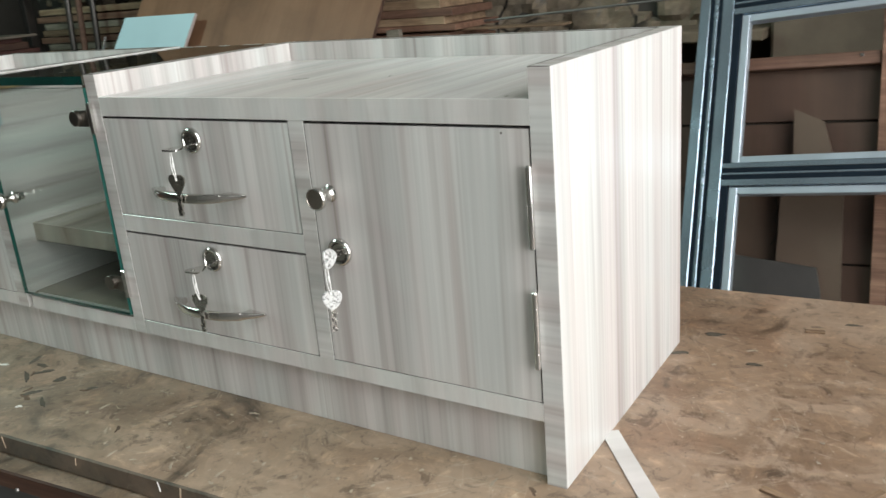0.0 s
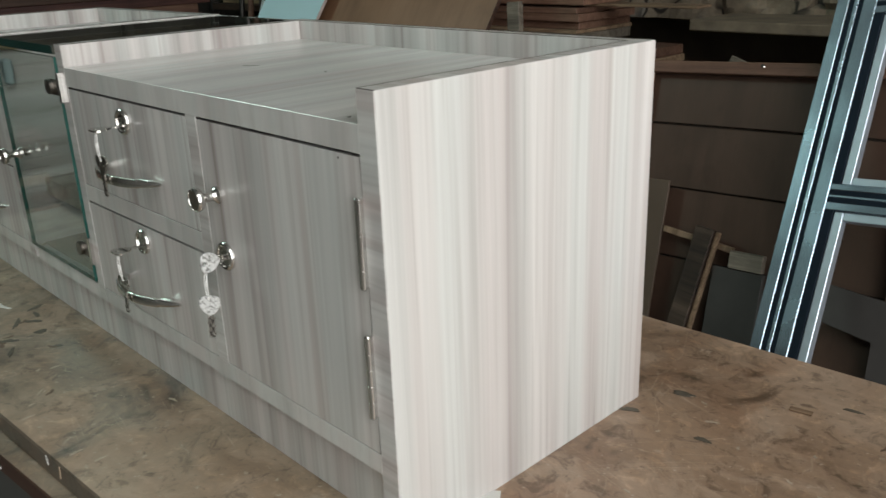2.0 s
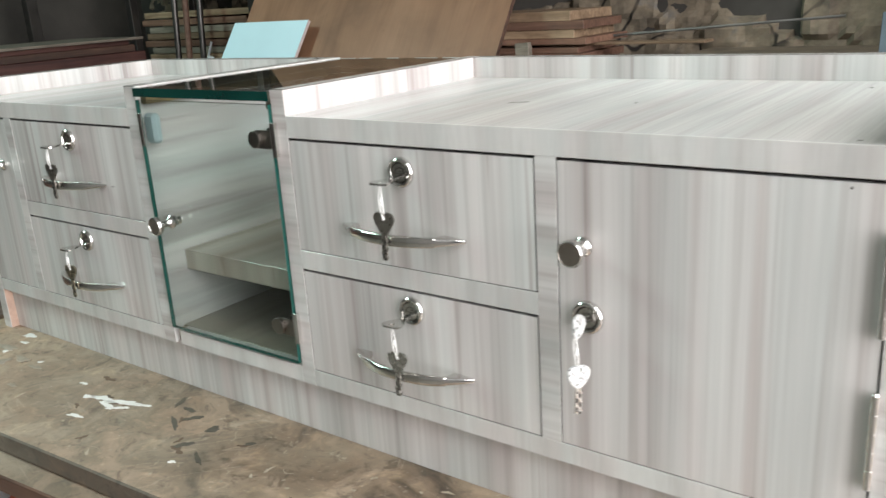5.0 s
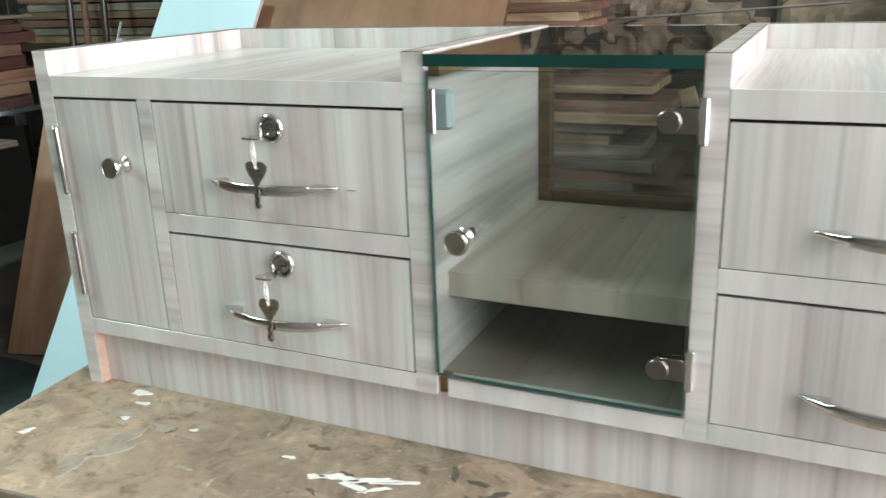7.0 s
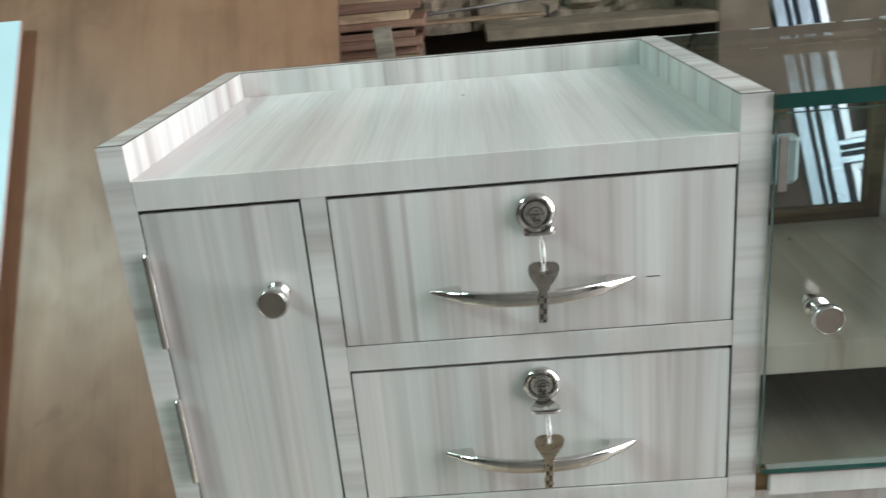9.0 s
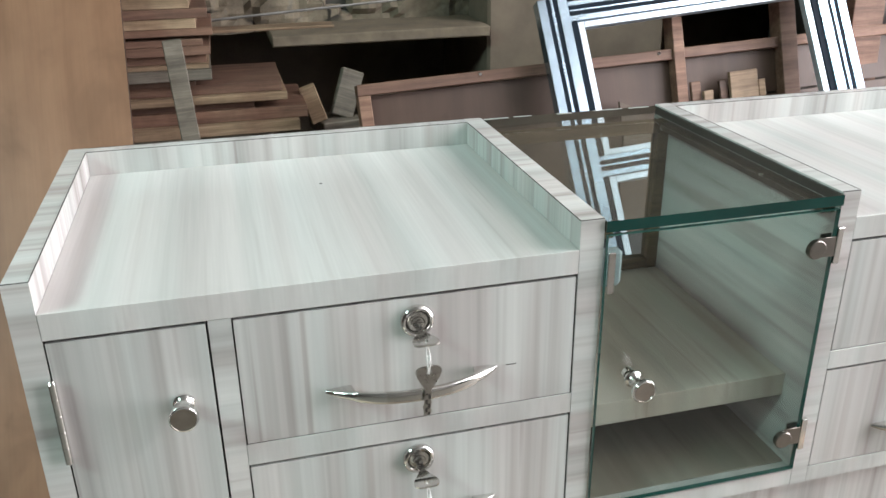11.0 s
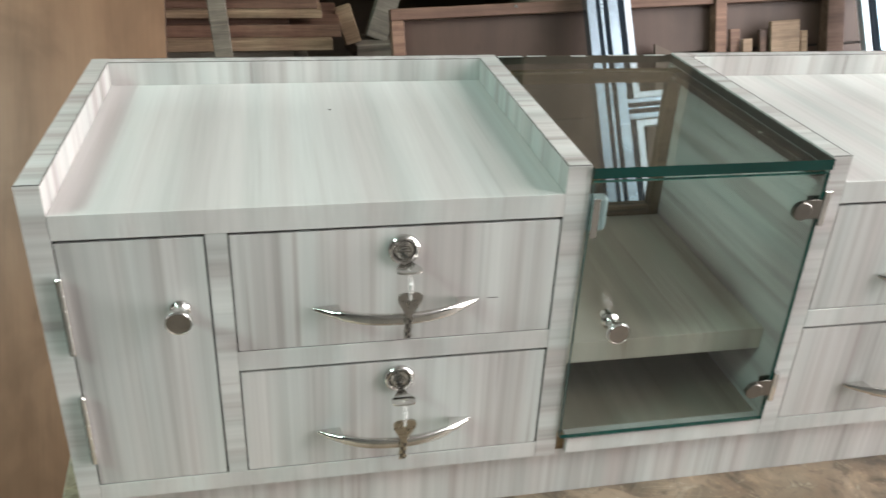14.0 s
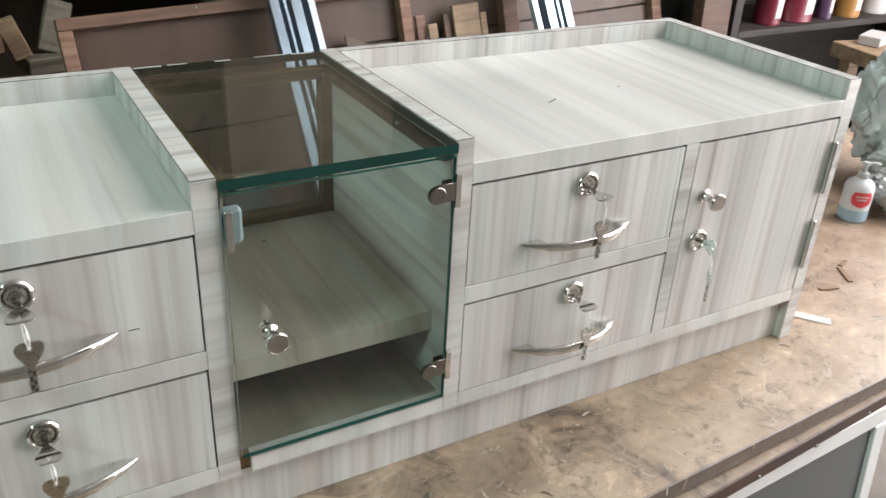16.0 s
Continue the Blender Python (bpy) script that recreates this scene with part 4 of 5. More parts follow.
for i, (x, y, w, d, a) in enumerate(((0.095, -0.048, 0.026, 0.007, 10), (0.145, -0.105, 0.014, 0.036, -25), (0.168, -0.060, 0.018, 0.006, 5), (0.215, -0.066, 0.013, 0.004, 0), (0.130, -0.150, 0.012, 0.018, -20),
                                     (0.245, -0.115, 0.008, 0.004, 0))):
    spot("paint_smear", x, y, w, d, a, FADED_PAINT, 40 + i, 0.6)
for i, (x, y, w, d, a) in enumerate(((0.505, -0.026, 0.004, 0.013, 25), (0.533, -0.034, 0.0105, 0.004, 0), (0.556, -0.046, 0.013, 0.0045, 42), (0.545, -0.066, 0.016, 0.004, -30), (0.601, -0.052, 0.0085, 0.007, 30), (0.60, -0.094, 0.012, 0.005, 60),
                                     (0.64, -0.105, 0.014, 0.0035, -25), (0.668, -0.052, 0.008, 0.003, 40), (1.355, 0.40, 0.014, 0.005, 10), (1.42, 0.33, 0.008, 0.004, 0), (1.33, 0.33, 0.010, 0.005, 30), (1.51, 0.49, 0.010, 0.003, 15))):
    spot("dark_spot", x, y, w, d, a, DARK_SPOT, 70 + i, 0.35)
PALE_SCRATCH = plain("pale_scratch", (0.36, 0.31, 0.24), 0.7, 0, 0.25, 60)
BROWN_CHIP = plain("brown_chip", (0.12, 0.080, 0.054), 0.55, 0, 0.3, 60)
OLIVE_STAIN = plain("olive_stain", (0.112, 0.098, 0.074), 0.5, 0, 0.35, 40)
to_bench = bench.matrix_basis.inverted()
scratch_meshes = []
for k, (ln, w) in enumerate(((0.010, 0.0006), (0.020, 0.0005), (0.034, 0.0006), (0.055, 0.0005))):
    bm = bmesh.new()
    n = 9
    lo = [bm.verts.new((ln * (i / (n - 1) - 0.5), 0.0022 * math.sin(i * 0.9 + k) - w * math.sin(math.pi * (i + 0.3) / n), 0.0003)) for i in range(n)]
    hi = [bm.verts.new((ln * (i / (n - 1) - 0.5), 0.0022 * math.sin(i * 0.9 + k) + w * math.sin(math.pi * (i + 0.3) / n), 0.0003)) for i in range(n)]
    for i in range(n - 1):
        bm.faces.new((lo[i], lo[i + 1], hi[i + 1], hi[i]))
    scratch_meshes.append(mesh_of("scratch", bm, PALE_SCRATCH))
chip_meshes = [mesh_of("chip", blob(w, d, 200 + k, 16, 0.75, 0.0003), m) for k, (w, d, m) in enumerate((
    (0.0035, 0.0018, PALE_SCRATCH), (0.006, 0.0022, PALE_SCRATCH), (0.0022, 0.0020, PALE_SCRATCH), (0.006, 0.003, BROWN_CHIP), (0.011, 0.0045, BROWN_CHIP), (0.009, 0.006, OLIVE_STAIN), (0.016, 0.008, OLIVE_STAIN)))]
rr = random.Random(77)


def bench_spot():
    """A free place on the bench top: along the front or at the open end."""
    if rr.random() < 0.6:
        x = rr.uniform(0.03, 1.30)
        return x, rr.uniform(-0.205 + 0.0593 * x, -0.008)
    return rr.uniform(1.34, 1.95), rr.uniform(-0.11, 0.46)


for k in range(80):
    x, y = bench_spot()
    o = new("scratch", scratch_meshes[rr.choice((0, 0, 0, 1, 1, 2, 3))])
    o.parent = bench
    o.matrix_basis = to_bench @ pose(x, y, BENCH, 0, 0, rr.choice((35, 50, -20, 115)) + rr.uniform(-25, 25))
for k in range(120):
    x, y = bench_spot()
    o = new("chip", chip_meshes[rr.choice((0, 0, 0, 1, 1, 2, 2, 2, 2, 2, 2, 3) if x > 0.75 else (0, 0, 0, 1, 1, 2, 2, 2, 3, 3, 4, 5, 6))])
    o.parent = bench
    o.matrix_basis = to_bench @ pose(x, y, BENCH, 0, 0, rr.uniform(0, 180))
thing("laminate_strip", box(-0.0095, 0.0095, -0.075, 0.075, 0.0, 0.0012), LAM_X, pose(1.366, 0.055, BENCH + 0.0006, 0, 0, 38), "offcut strip of grey laminate lying on the bench", "offcut")
for i, (x, y, a, w) in enumerate(((1.568, 0.091, 60, 0.026), (1.60, 0.12, 20, 0.014), (1.50, 0.07, -15, 0.018), (1.47, 0.45, 10, 0.012))):
    thing("wood_chip", box(-w, w, -0.004, 0.004, 0.0, 0.0025, 0.0006), TAN_WOOD, pose(x, y, BENCH + 0.0004, 0, 0, a), "small splinter of pale wood on the bench", "wood chip", "chips on the bench")

# ---- things leaning against the bench front ----
def under_ledge(x, y):
    """Leaning against the bench front with the top edge under the ledge."""
    return bench.matrix_basis @ pose(x, y, 0.002, -5, 0, 0)


fp = root("framed_panel", under_ledge(1.045, -0.0700), "grey panel in a white metal frame leaning on the bench", "panel")
part("panel_sheet", box(0.030, 0.350, 0.006, 0.012, 0.030, 0.6975), GREY_PANEL, fp)
for a in ((0.0, 0.38, 0.0, 0.018, 0.698, 0.7285), (0.0, 0.38, 0.0, 0.018, 0.0, 0.0295), (0.0, 0.0295, 0.0, 0.018, 0.030, 0.6975), (0.3505, 0.38, 0.0, 0.018, 0.030, 0.6975)):
    part("frame_bar", box(*a, 0.002), WHITE_METAL, fp)
wp = root("window_sash", under_ledge(0.628, -0.0760), "grey metal window sash with dark glass leaning on the bench", "window sash")
part("sash_glass", box(0.075, 0.375, 0.008, 0.012, 0.075, 0.655), DARK_GLASS, wp, "dark dusty glass")
for a in ((0.0, 0.405, 0.0, 0.018, 0.6805, 0.7285), (0.0, 0.405, 0.0, 0.018, 0.0, 0.048), (0.0, 0.030, 0.0, 0.018, 0.0485, 0.680), (0.385, 0.405, 0.0, 0.018, 0.0485, 0.680)):
    part("sash_bar", box(*a, 0.002), SASH_GREY, wp)
part("bright_edge", box(0.0305, 0.0345, -0.003, 0.016, 0.0485, 0.680, 0.0008), WHITE_METAL, wp, "pale metal edge strip")
part("inner_frame", box(0.035, 0.066, 0.004, 0.016, 0.0485, 0.680, 0.001), SASH_GREY, wp)
part("bright_edge", box(0.0665, 0.0700, 0.000, 0.016, 0.0485, 0.656, 0.0008), WHITE_METAL, wp, "pale metal edge strip")
part("bead", box(0.0705, 0.0745, 0.002, 0.014, 0.0485, 0.656, 0.0008), RED_WOOD, wp, "red-brown wooden glazing bead")
part("inner_rail", box(0.0705, 0.3845, 0.004, 0.016, 0.6565, 0.680, 0.001), SASH_GREY, wp)
bm = bmesh.new()
bmesh.ops.create_icosphere(bm, subdivisions=4, radius=1.0)
for v in bm.verts:
    v.co *= 1 + 0.18 * noise.fractal(v.co * 2.0, 1.0, 2.0, 3) + 0.10 * abs(noise.noise(v.co * 7.0))
moved(bm, Matrix.Diagonal((0.040, 0.034, 0.040, 1)))
lowest = min(v.co.z for v in bm.verts)
moved(bm, pose(0, 0, -lowest))
thing("rag", bm, RED_CLOTH, pose(0.400, -0.195, 0.6255), "crumpled orange-red rag on a stool", "rag", round_=True)
st = root("stool", pose(0.37, -0.255, 0.0, 0, 0, 4), "small dark wooden stool beside the bench", "stool")
part("seat", box(-0.16, 0.12, -0.10, 0.11, 0.600, 0.625, 0.003), DARK_WOOD, st)
for x in (-0.15, 0.08):
    for y in (-0.09, 0.07):
        part("leg", box(x, x + 0.03, y, y + 0.03, 0.0, 0.5995, 0.002), DARK_WOOD, st)
thing("white_box", box(-0.03, 0.03, -0.045, 0.045, 0.0, 0.095, 0.003), WHITE_METAL, pose(0.290, -0.215, 0.6255, 0, 0, 8), "small white box on the stool", "box")

# ---- aluminium window frame leaning behind the bench ----
O, U, V = Vector((1.0557, 1.2428, 0.5)), Vector((0.99504, -0.04096, 0.09068)), Vector((-0.06085, 0.47063, 0.88023))
N = V.cross(U) * -1.0
m4 = Matrix((U, -N if N.y > 0 else N, V)).transposed().to_4x4()
m4.translation = O
win = root("window_frame", m4, "large blue-grey aluminium window frame leaning behind the bench", "window frame")
BOT, TOPW, WW = -0.565, 0.745, 0.895


def bar(name, a, lab="", m=ALU, bev=0.0015):
    return part(name, box(*a, bev), m, win, lab)


def upright(x0, flip):
    f = (lambda a, b: (x0 + a, x0 + b)) if not flip else (lambda a, b: (x0 - b, x0 - a))
    for a, b, m, y0, y1 in ((0.0, 0.025, ALU, -0.02, 0.02), (0.025, 0.036, ALU_DARK, 0.002, 0.018), (0.036, 0.045, ALU, -0.018, 0.018), (0.045, 0.056, ALU_DARK, 0.002, 0.018),
                            (0.056, 0.084, ALU, -0.02, 0.02), (0.084, 0.1025, ALU_DARK, 0.004, 0.016)):
        p, q = f(a, b)
        bar("frame_track" if m is ALU else "track_groove", (p, q, y0, y1, BOT, TOPW), "" if m is ALU else "dark track groove", m, 0.0012)


upright(0.0, False)
upright(WW, True)
for z in (0.676, 0.247):
    for a, b, m, y0, y1 in ((0.0, 0.016, ALU, -0.02, 0.02), (0.016, 0.027, ALU_DARK, 0.002, 0.018), (0.027, 0.033, ALU, -0.018, 0.018), (0.033, 0.043, ALU_DARK, 0.002, 0.018), (0.043, 0.056, ALU, -0.02, 0.02)):
        bar("cross_track" if m is ALU else "track_groove", (0.0845, WW - 0.0845, y0 + 0.0006, y1 - 0.0006, z + a, z + b), "" if m is ALU else "dark track groove", m, 0.0012)
for z0, z1 in ((0.304, 0.675), (-0.50, 0.246)):
    for a in ((0.103, 0.122, -0.012, 0.012, z0, z1), (WW - 0.122, WW - 0.103, -0.012, 0.012, z0, z1), (0.1225, WW - 0.1225, -0.012, 0.012, z0, z0 + 0.016), (0.1225, WW - 0.1225, -0.012, 0.012, z1 - 0.018, z1)):
        bar("sash_bar", a, "pale anodised sash bar", SASH_PALE)

# ---- wooden framed panel behind it ----
wf = root("framed_door_panel", pose(0.558, 1.315, 0.0, -16, -2.8, 0), "reddish wooden frame with brown board panels leaning upright", "door panel")
for x0, x1, top in ((0.0, 0.034, 0.9755), (0.915, 0.949, 1.24), (1.262, 1.316, 1.24), (1.86, 1.90, 0.9755)):
    part("stile", box(x0, x1, -0.022 if top < 1 else -0.030, 0.022, 0.0, top, 0.002), RED_WOOD, wf)
for x0, x1 in ((0.0, 0.9145), (0.9495, 1.2615), (1.3165, 1.90)):
    part("rail", box(x0, x1, -0.022, 0.022, 0.976, 1.006, 0.002), RED_WOOD, wf)
for x0, x1 in ((0.035, 0.914), (0.950, 1.261), (1.317, 1.859)):
    part("rail", box(x0, x1, -0.022, 0.022, 0.0, 0.05, 0.002), RED_WOOD, wf)
    for z0, z1 in ((0.051, 0.503), (0.508, 0.682), (0.6865, 0.844), (0.850, 0.975)):
        part("board_panel", box(x0, x1, 0.004, 0.014, z0, z1, 0.001), PANEL_BROWN, wf)
part("backing", box(0.035, 1.859, 0.0150, 0.0180, 0.051, 0.975), SEAM, wf, "dark backing board")
for x in (0.340, 0.873):
    part("screw", lathe([(-0.0222, 0.006), (-0.0250, 0.004)], 12, "y"), CHROME, wf, "bright screw head", pose(x, 0, 0.997))

# ---- boards standing behind the cabinet ----
def slab_from(name, bl, right, up, w, h, t, mats, label, category):
    """A sheet with its lower left front corner at bl, its sides along right and up."""
    r = Vector(right).normalized()
    u = (Vector(up) - r * Vector(up).dot(r)).normalized()
    b = u.cross(r)
    if b.y < 0:
        b = -b
    m = Matrix((r, b, u)).transposed().to_4x4()
    m.translation = Vector(bl)
    bm = box(0, w, 0, t, 0, h, 0.0008)
    bm.normal_update()
    if len(mats) > 1:
        for f in bm.faces:
            if abs(f.normal.y) < 0.8:
                f.material_index = 1
    return thing(name, bm, mats, m, label, category)


slab_from("blue_board", (-1.312, 0.826, 0.004), (1, -0.035, 0.0), (0.022, 0.563, 0.826), 0.418, 1.452, 0.012, [BLUE_BOARD, PALE_EDGE],
          "pale blue laminated board leaning against brown plywood", "board")
slab_from("plywood_sheet", (-1.266, 0.878, 0.004), (1, 0.0, 0.0), (-0.01, 0.558, 0.829), 1.215, 2.44, 0.016, [PLY_BROWN, DARK_WOOD],
          "large brown plywood sheet leaning against the wall", "plywood sheet")
slab_from("short_plywood_sheet", (-1.810, 1.188, 0.006), (1.0, 0.2, 0.02), (-0.106, 0.475, 0.873), 0.66, 0.985, 0.016, [PLY_PALE, TAN_WOOD],
          "shorter pale plywood sheet standing behind a blue board", "plywood sheet")

# ---- timber pile on a rack behind ----
rack = root("timber_rack", pose(-0.95, 1.72, 0.0), "low rough timber rack against the wall", "rack")
part("rack_shelf", box(0.0, 1.45, 0.0, 0.45, 0.46, 0.49, 0.003), DARK_WOOD, rack)
for x in (0.03, 1.36):
    for y in (0.02, 0.37):
        part("leg", box(x, x + 0.06, y, y + 0.06, 0.0, 0.4595, 0.003), DARK_WOOD, rack)
TONES = {"r": RED_WOOD, "t": TAN_WOOD, "g": GREY_WOOD, "d": DARK_WOOD}
WORDS = {"r": "reddish sawn plank in the timber pile", "t": "tan sawn plank in the timber pile", "g": "weathered grey plank in the timber pile", "d": "dark stained plank in the timber pile"}


def plank(xr, length, yc, wide, z0, z1, tone, turn=0.0):
    """A plank lying along x that ends at xr."""
    bm = box(-length, 0.0, -wide / 2, wide / 2, 0.0, z1 - z0, 0.0015)
    thing("timber_plank", bm, TONES[tone], pose(xr, yc, z0, 0, 0, turn), WORDS[tone], "plank", "planks in the timber pile")


z = 0.4905
for k, (xr, ln, yc, wd, th, tn, tu) in enumerate((
        (0.44, 1.3, 1.93, 0.36, 0.040, "g", 0), (0.33, 1.2, 1.92, 0.30, 0.036, "g", 1.5), (0.47, 1.35, 1.93, 0.34, 0.034, "t", -1), (0.30, 1.1, 1.90, 0.30, 0.040, "g", 0),
        (0.42, 1.25, 1.94, 0.34, 0.036, "r", 1), (0.36, 1.2, 1.90, 0.30, 0.034, "g", -1.5), (0.31, 1.2, 1.93, 0.30, 0.040, "g", 2), (0.22, 1.1, 1.92, 0.28, 0.034, "t", 0),
        (0.26, 1.15, 1.92, 0.30, 0.032, "g", 1), (0.37, 1.25, 1.91, 0.32, 0.030, "t", 0.8), (0.40, 1.25, 1.93, 0.30, 0.034, "r", -0.5), (0.25, 1.1, 1.93, 0.26, 0.022, "r", 1.2),
        (0.345, 1.2, 1.92, 0.30, 0.022, "t", 0), (0.335, 1.2, 1.93, 0.28, 0.030, "r", -1), (0.10, 1.0, 1.92, 0.28, 0.018, "d", 0), (0.145, 1.0, 1.91, 0.30, 0.030, "g", 0.5),
        (0.142, 1.0, 1.92, 0.30, 0.012, "t", 0), (0.135, 1.0, 1.93, 0.28, 0.024, "r", 0.7), (0.150, 1.0, 1.92, 0.30, 0.024, "r", -0.4), (0.13, 1.0, 1.92, 0.28, 0.018, "r", 1),
        (0.50, 1.3, 1.90, 0.08, 0.008, "t", 0.6), (0.16, 1.0, 1.93, 0.30, 0.020, "r", 0), (0.12, 1.0, 1.92, 0.28, 0.026, "t", 0), (0.15, 1.0, 1.92, 0.28, 0.026, "r", 1), (0.11, 1.0, 1.92, 0.28, 0.03, "t", -1))):
    plank(xr, ln, yc, wd, z, z + th - 0.0006, tn, tu)
    z += th
bm = box(-0.023, 0.023, -0.011, 0.011, 0.0, 1.115, 0.002)
thing("prop_post", bm, GREY_WOOD, pose(0.135, 1.535, 0.0, -2.2, -3.6, 4), "weathered grey wooden batten propped against the timber pile", "batten")
thing("steel_rod", sweep([(-0.2, 0, 0), (0.2, 0, 0.0), (0.62, 0, 0.0)], [(0.004, 0.004)] * 3, 8), STEEL, pose(0.22, 1.98, 1.104, 0, -3, 5), "thin steel rod lying on the planks", "rod", round_=True)

for k, (x, y, zz, a, b, c, rx, ry, rz, tn) in enumerate(((0.55, 2.02, 0.0, 0.12, 0.10, 0.74, 0, 0, 8, "d"), (0.54, 2.00, 0.742, 0.20, 0.14, 0.045, 0, 0, 12, "g"), (0.52, 1.98, 0.788, 0.07, 0.03, 0.15, -14, 22, 5, "g"),
                                                        (0.45, 1.95, 0.788, 0.05, 0.025, 0.12, 10, -18, 0, "t"), (0.70, 2.05, 0.0, 0.14, 0.12, 0.80, 0, 0, -6, "d"), (0.70, 2.03, 0.802, 0.22, 0.12, 0.05, 0, 0, -4, "g"), (0.82, 2.06, 0.0, 0.10, 0.10, 0.78, 0, 0, 3, "d"))):
    thing("wood_block", box(-a / 2, a / 2, -b / 2, b / 2, 0.0, c, 0.003), TONES[tn], pose(x, y, zz, rx, ry, rz), "dusty block of wood beside the timber pile", "wood block", "blocks beside the timber pile")

# small offcuts at the foot of the framed panel
def leaner(name, x0, z0, x1, z1, w, t, depth, m, label, category="offcut", group="offcuts behind the bench"):
    """A flat piece leaning on the framed panel, given from foot to head in the panel's own plane."""
    ln = math.hypot(x1 - x0, z1 - z0)
    at = wf.matrix_basis @ pose(x0, -0.0225 - depth, z0, 0, math.degrees(math.atan2(x1 - x0, z1 - z0)), 0)
    return thing(name, box(-w / 2, w / 2, -t, 0.0, 0.0, ln, 0.0015), m, at, label, category, group)


def cut_board(points, t, depth, m, label):
    """A sawn board of that outline leaning flat on the framed panel."""
    bm = bmesh.new()
    front_v = [bm.verts.new((x, -t, z)) for x, z in points]
    back_v = [bm.verts.new((x, 0.0, z)) for x, z in points]
    bm.faces.new(front_v), bm.faces.new(list(reversed(back_v)))
    for i in range(len(points)):
        j = (i + 1) % len(points)
        bm.faces.new((front_v[i], back_v[i], back_v[j], front_v[j]))
    return thing("offcut", bm, m, wf.matrix_basis @ pose(0, -0.0225 - depth, 0), label, "offcut", "offcuts behind the bench")


leaner("offcut", 0.196, 0.012, 0.2805, 0.597, 0.049, 0.020, 0.0145, BENCH_DARK, "dark offcut of wood leaning on the framed panel")
leaner("offcut", 0.228, 0.012, 0.312, 0.590, 0.011, 0.012, 0.0145, TAN_WOOD, "thin pale batten leaning on the framed panel")
leaner("offcut", 0.155, 0.577, 0.350, 0.552, 0.015, 0.012, 0.001, TAN_WOOD, "thin pale batten lying across the framed panel")
leaner("offcut", 0.372, 0.006, 0.372, 0.509, 0.130, 0.014, 0.0, GREY_BOARD, "dull grey-brown board leaning on the framed panel")
leaner("offcut", 0.390, 0.5105, 0.390, 0.553, 0.085, 0.020, 0.0, GREY_WOOD, "pale grey block on a leaning board")
leaner("offcut", 0.085, 0.004, 0.085, 0.700, 0.126, 0.008, 0.0, TAN_DULL, "dull brown board leaning on the framed panel")
cut_board(((0.590, 0.435), (0.700, 0.415), (0.705, 0.006), (0.815, 0.006), (0.812, 0.435), (0.800, 0.497), (0.592, 0.520)), 0.012, 0.0125, GREY_BOARD,
          "dull grey board with a sawn notch leaning on the framed panel")
cut_board(((0.690, 0.006), (0.712, 0.690), (0.735, 0.765), (0.733, 0.876), (0.800, 0.845), (0.850, 0.670), (0.862, 0.006)), 0.010, 0.0, TAN_DULL,
          "dull tan board with a slanted top leaning on the framed panel")
bm = bmesh.new()
for (xa, za), (xb, zb) in zip(((0.693, 0.66), (0.698, 0.635), (0.693, 0.612), (0.701, 0.585), (0.695, 0.56)), ((0.698, 0.635), (0.693, 0.612), (0.701, 0.585), (0.695, 0.56), (0.687, 0.545))):
    tmp = box(-0.0016, 0.0016, -0.0004, 0.0004, 0.0, math.hypot(xb - xa, zb - za))
    moved(tmp, pose(xa, 0.0038, za, 0, math.degrees(math.atan2(xb - xa, zb - za)), 0))
    keep = bpy.data.meshes.new("tmp")
    tmp.to_mesh(keep)
    tmp.free()
    bm.from_mesh(keep)
    bpy.data.meshes.remove(keep)
part("crack", bm, SEAM, wf, "dark crack in the board")
for x, h, w, m, d in ((0.972, 0.905, 0.030, RED_WOOD, 0.0), (1.004, 0.876, 0.030, TAN_WOOD, 0.012), (1.060, 0.900, 0.024, DARK_WOOD, 0.0), (1.120, 0.921, 0.090, TAN_WOOD, 0.012), (1.186, 0.890, 0.022, TAN_WOOD, 0.0)):
    leaner("offcut", x + 0.02, 0.004, x, h, w, 0.012, d, m, "narrow offcut of wood leaning on the framed panel")

# ---- board stacks along the west side ----
def long_board(x, y0, y1, wide, z0, z1, m, label, turn=0.0):
    bm = box(0.0, y1 - y0, -wide / 2, wide / 2, 0.0, z1 - z0, 0.0015)
    thing("stacked_board", bm, m, pose(x, y0, z0, 0, 0, 90 + turn), label, "board", "boards stacked by the west wall")


low = root("stack_bearer", pose(-1.95, -0.7, 0.0), "rough timber bearers under stacked boards", "bearer")
for y in (0.1, 1.35):
    part("bearer", box(-0.3, 0.3, y, y + 0.08, 0.0, 0.10, 0.003), DARK_WOOD, low)
z = 0.101
for k in range(22):
    th = (0.030, 0.018, 0.036, 0.022, 0.012, 0.034)[k % 6]
    mt = (MAROON, DARK_WOOD, GREY_WOOD, RED_WOOD, TAN_WOOD, MAROON, MAROON)[(k * 5) % 7] if k < 8 else (MAROON, MAROON, DARK_WOOD, MAROON, TAN_WOOD)[k % 5]
    long_board(-1.93 + 0.02 * math.sin(k * 2.3), -0.75 + 0.03 * math.sin(k), 0.90 + 0.04 * math.sin(k * 1.7), 0.56, z, z + th - 0.001, mt, "dark red-brown board in a tall stack")
    z += th
    if z > 0.70:
        break
up = root("board_rack", pose(-2.35, 0.0, 0.0), "dark steel rack holding long boards", "rack")
for y in (-0.4, 0.55, 1.55):
    part("rack_post", box(-0.33, -0.28, y, y + 0.05, 0.0, 2.2, 0.002), DARK_METAL, up)
    part("rack_arm", box(-0.279, 0.36, y, y + 0.05, 0.76, 0.80, 0.002), DARK_METAL, up)
z = 0.801
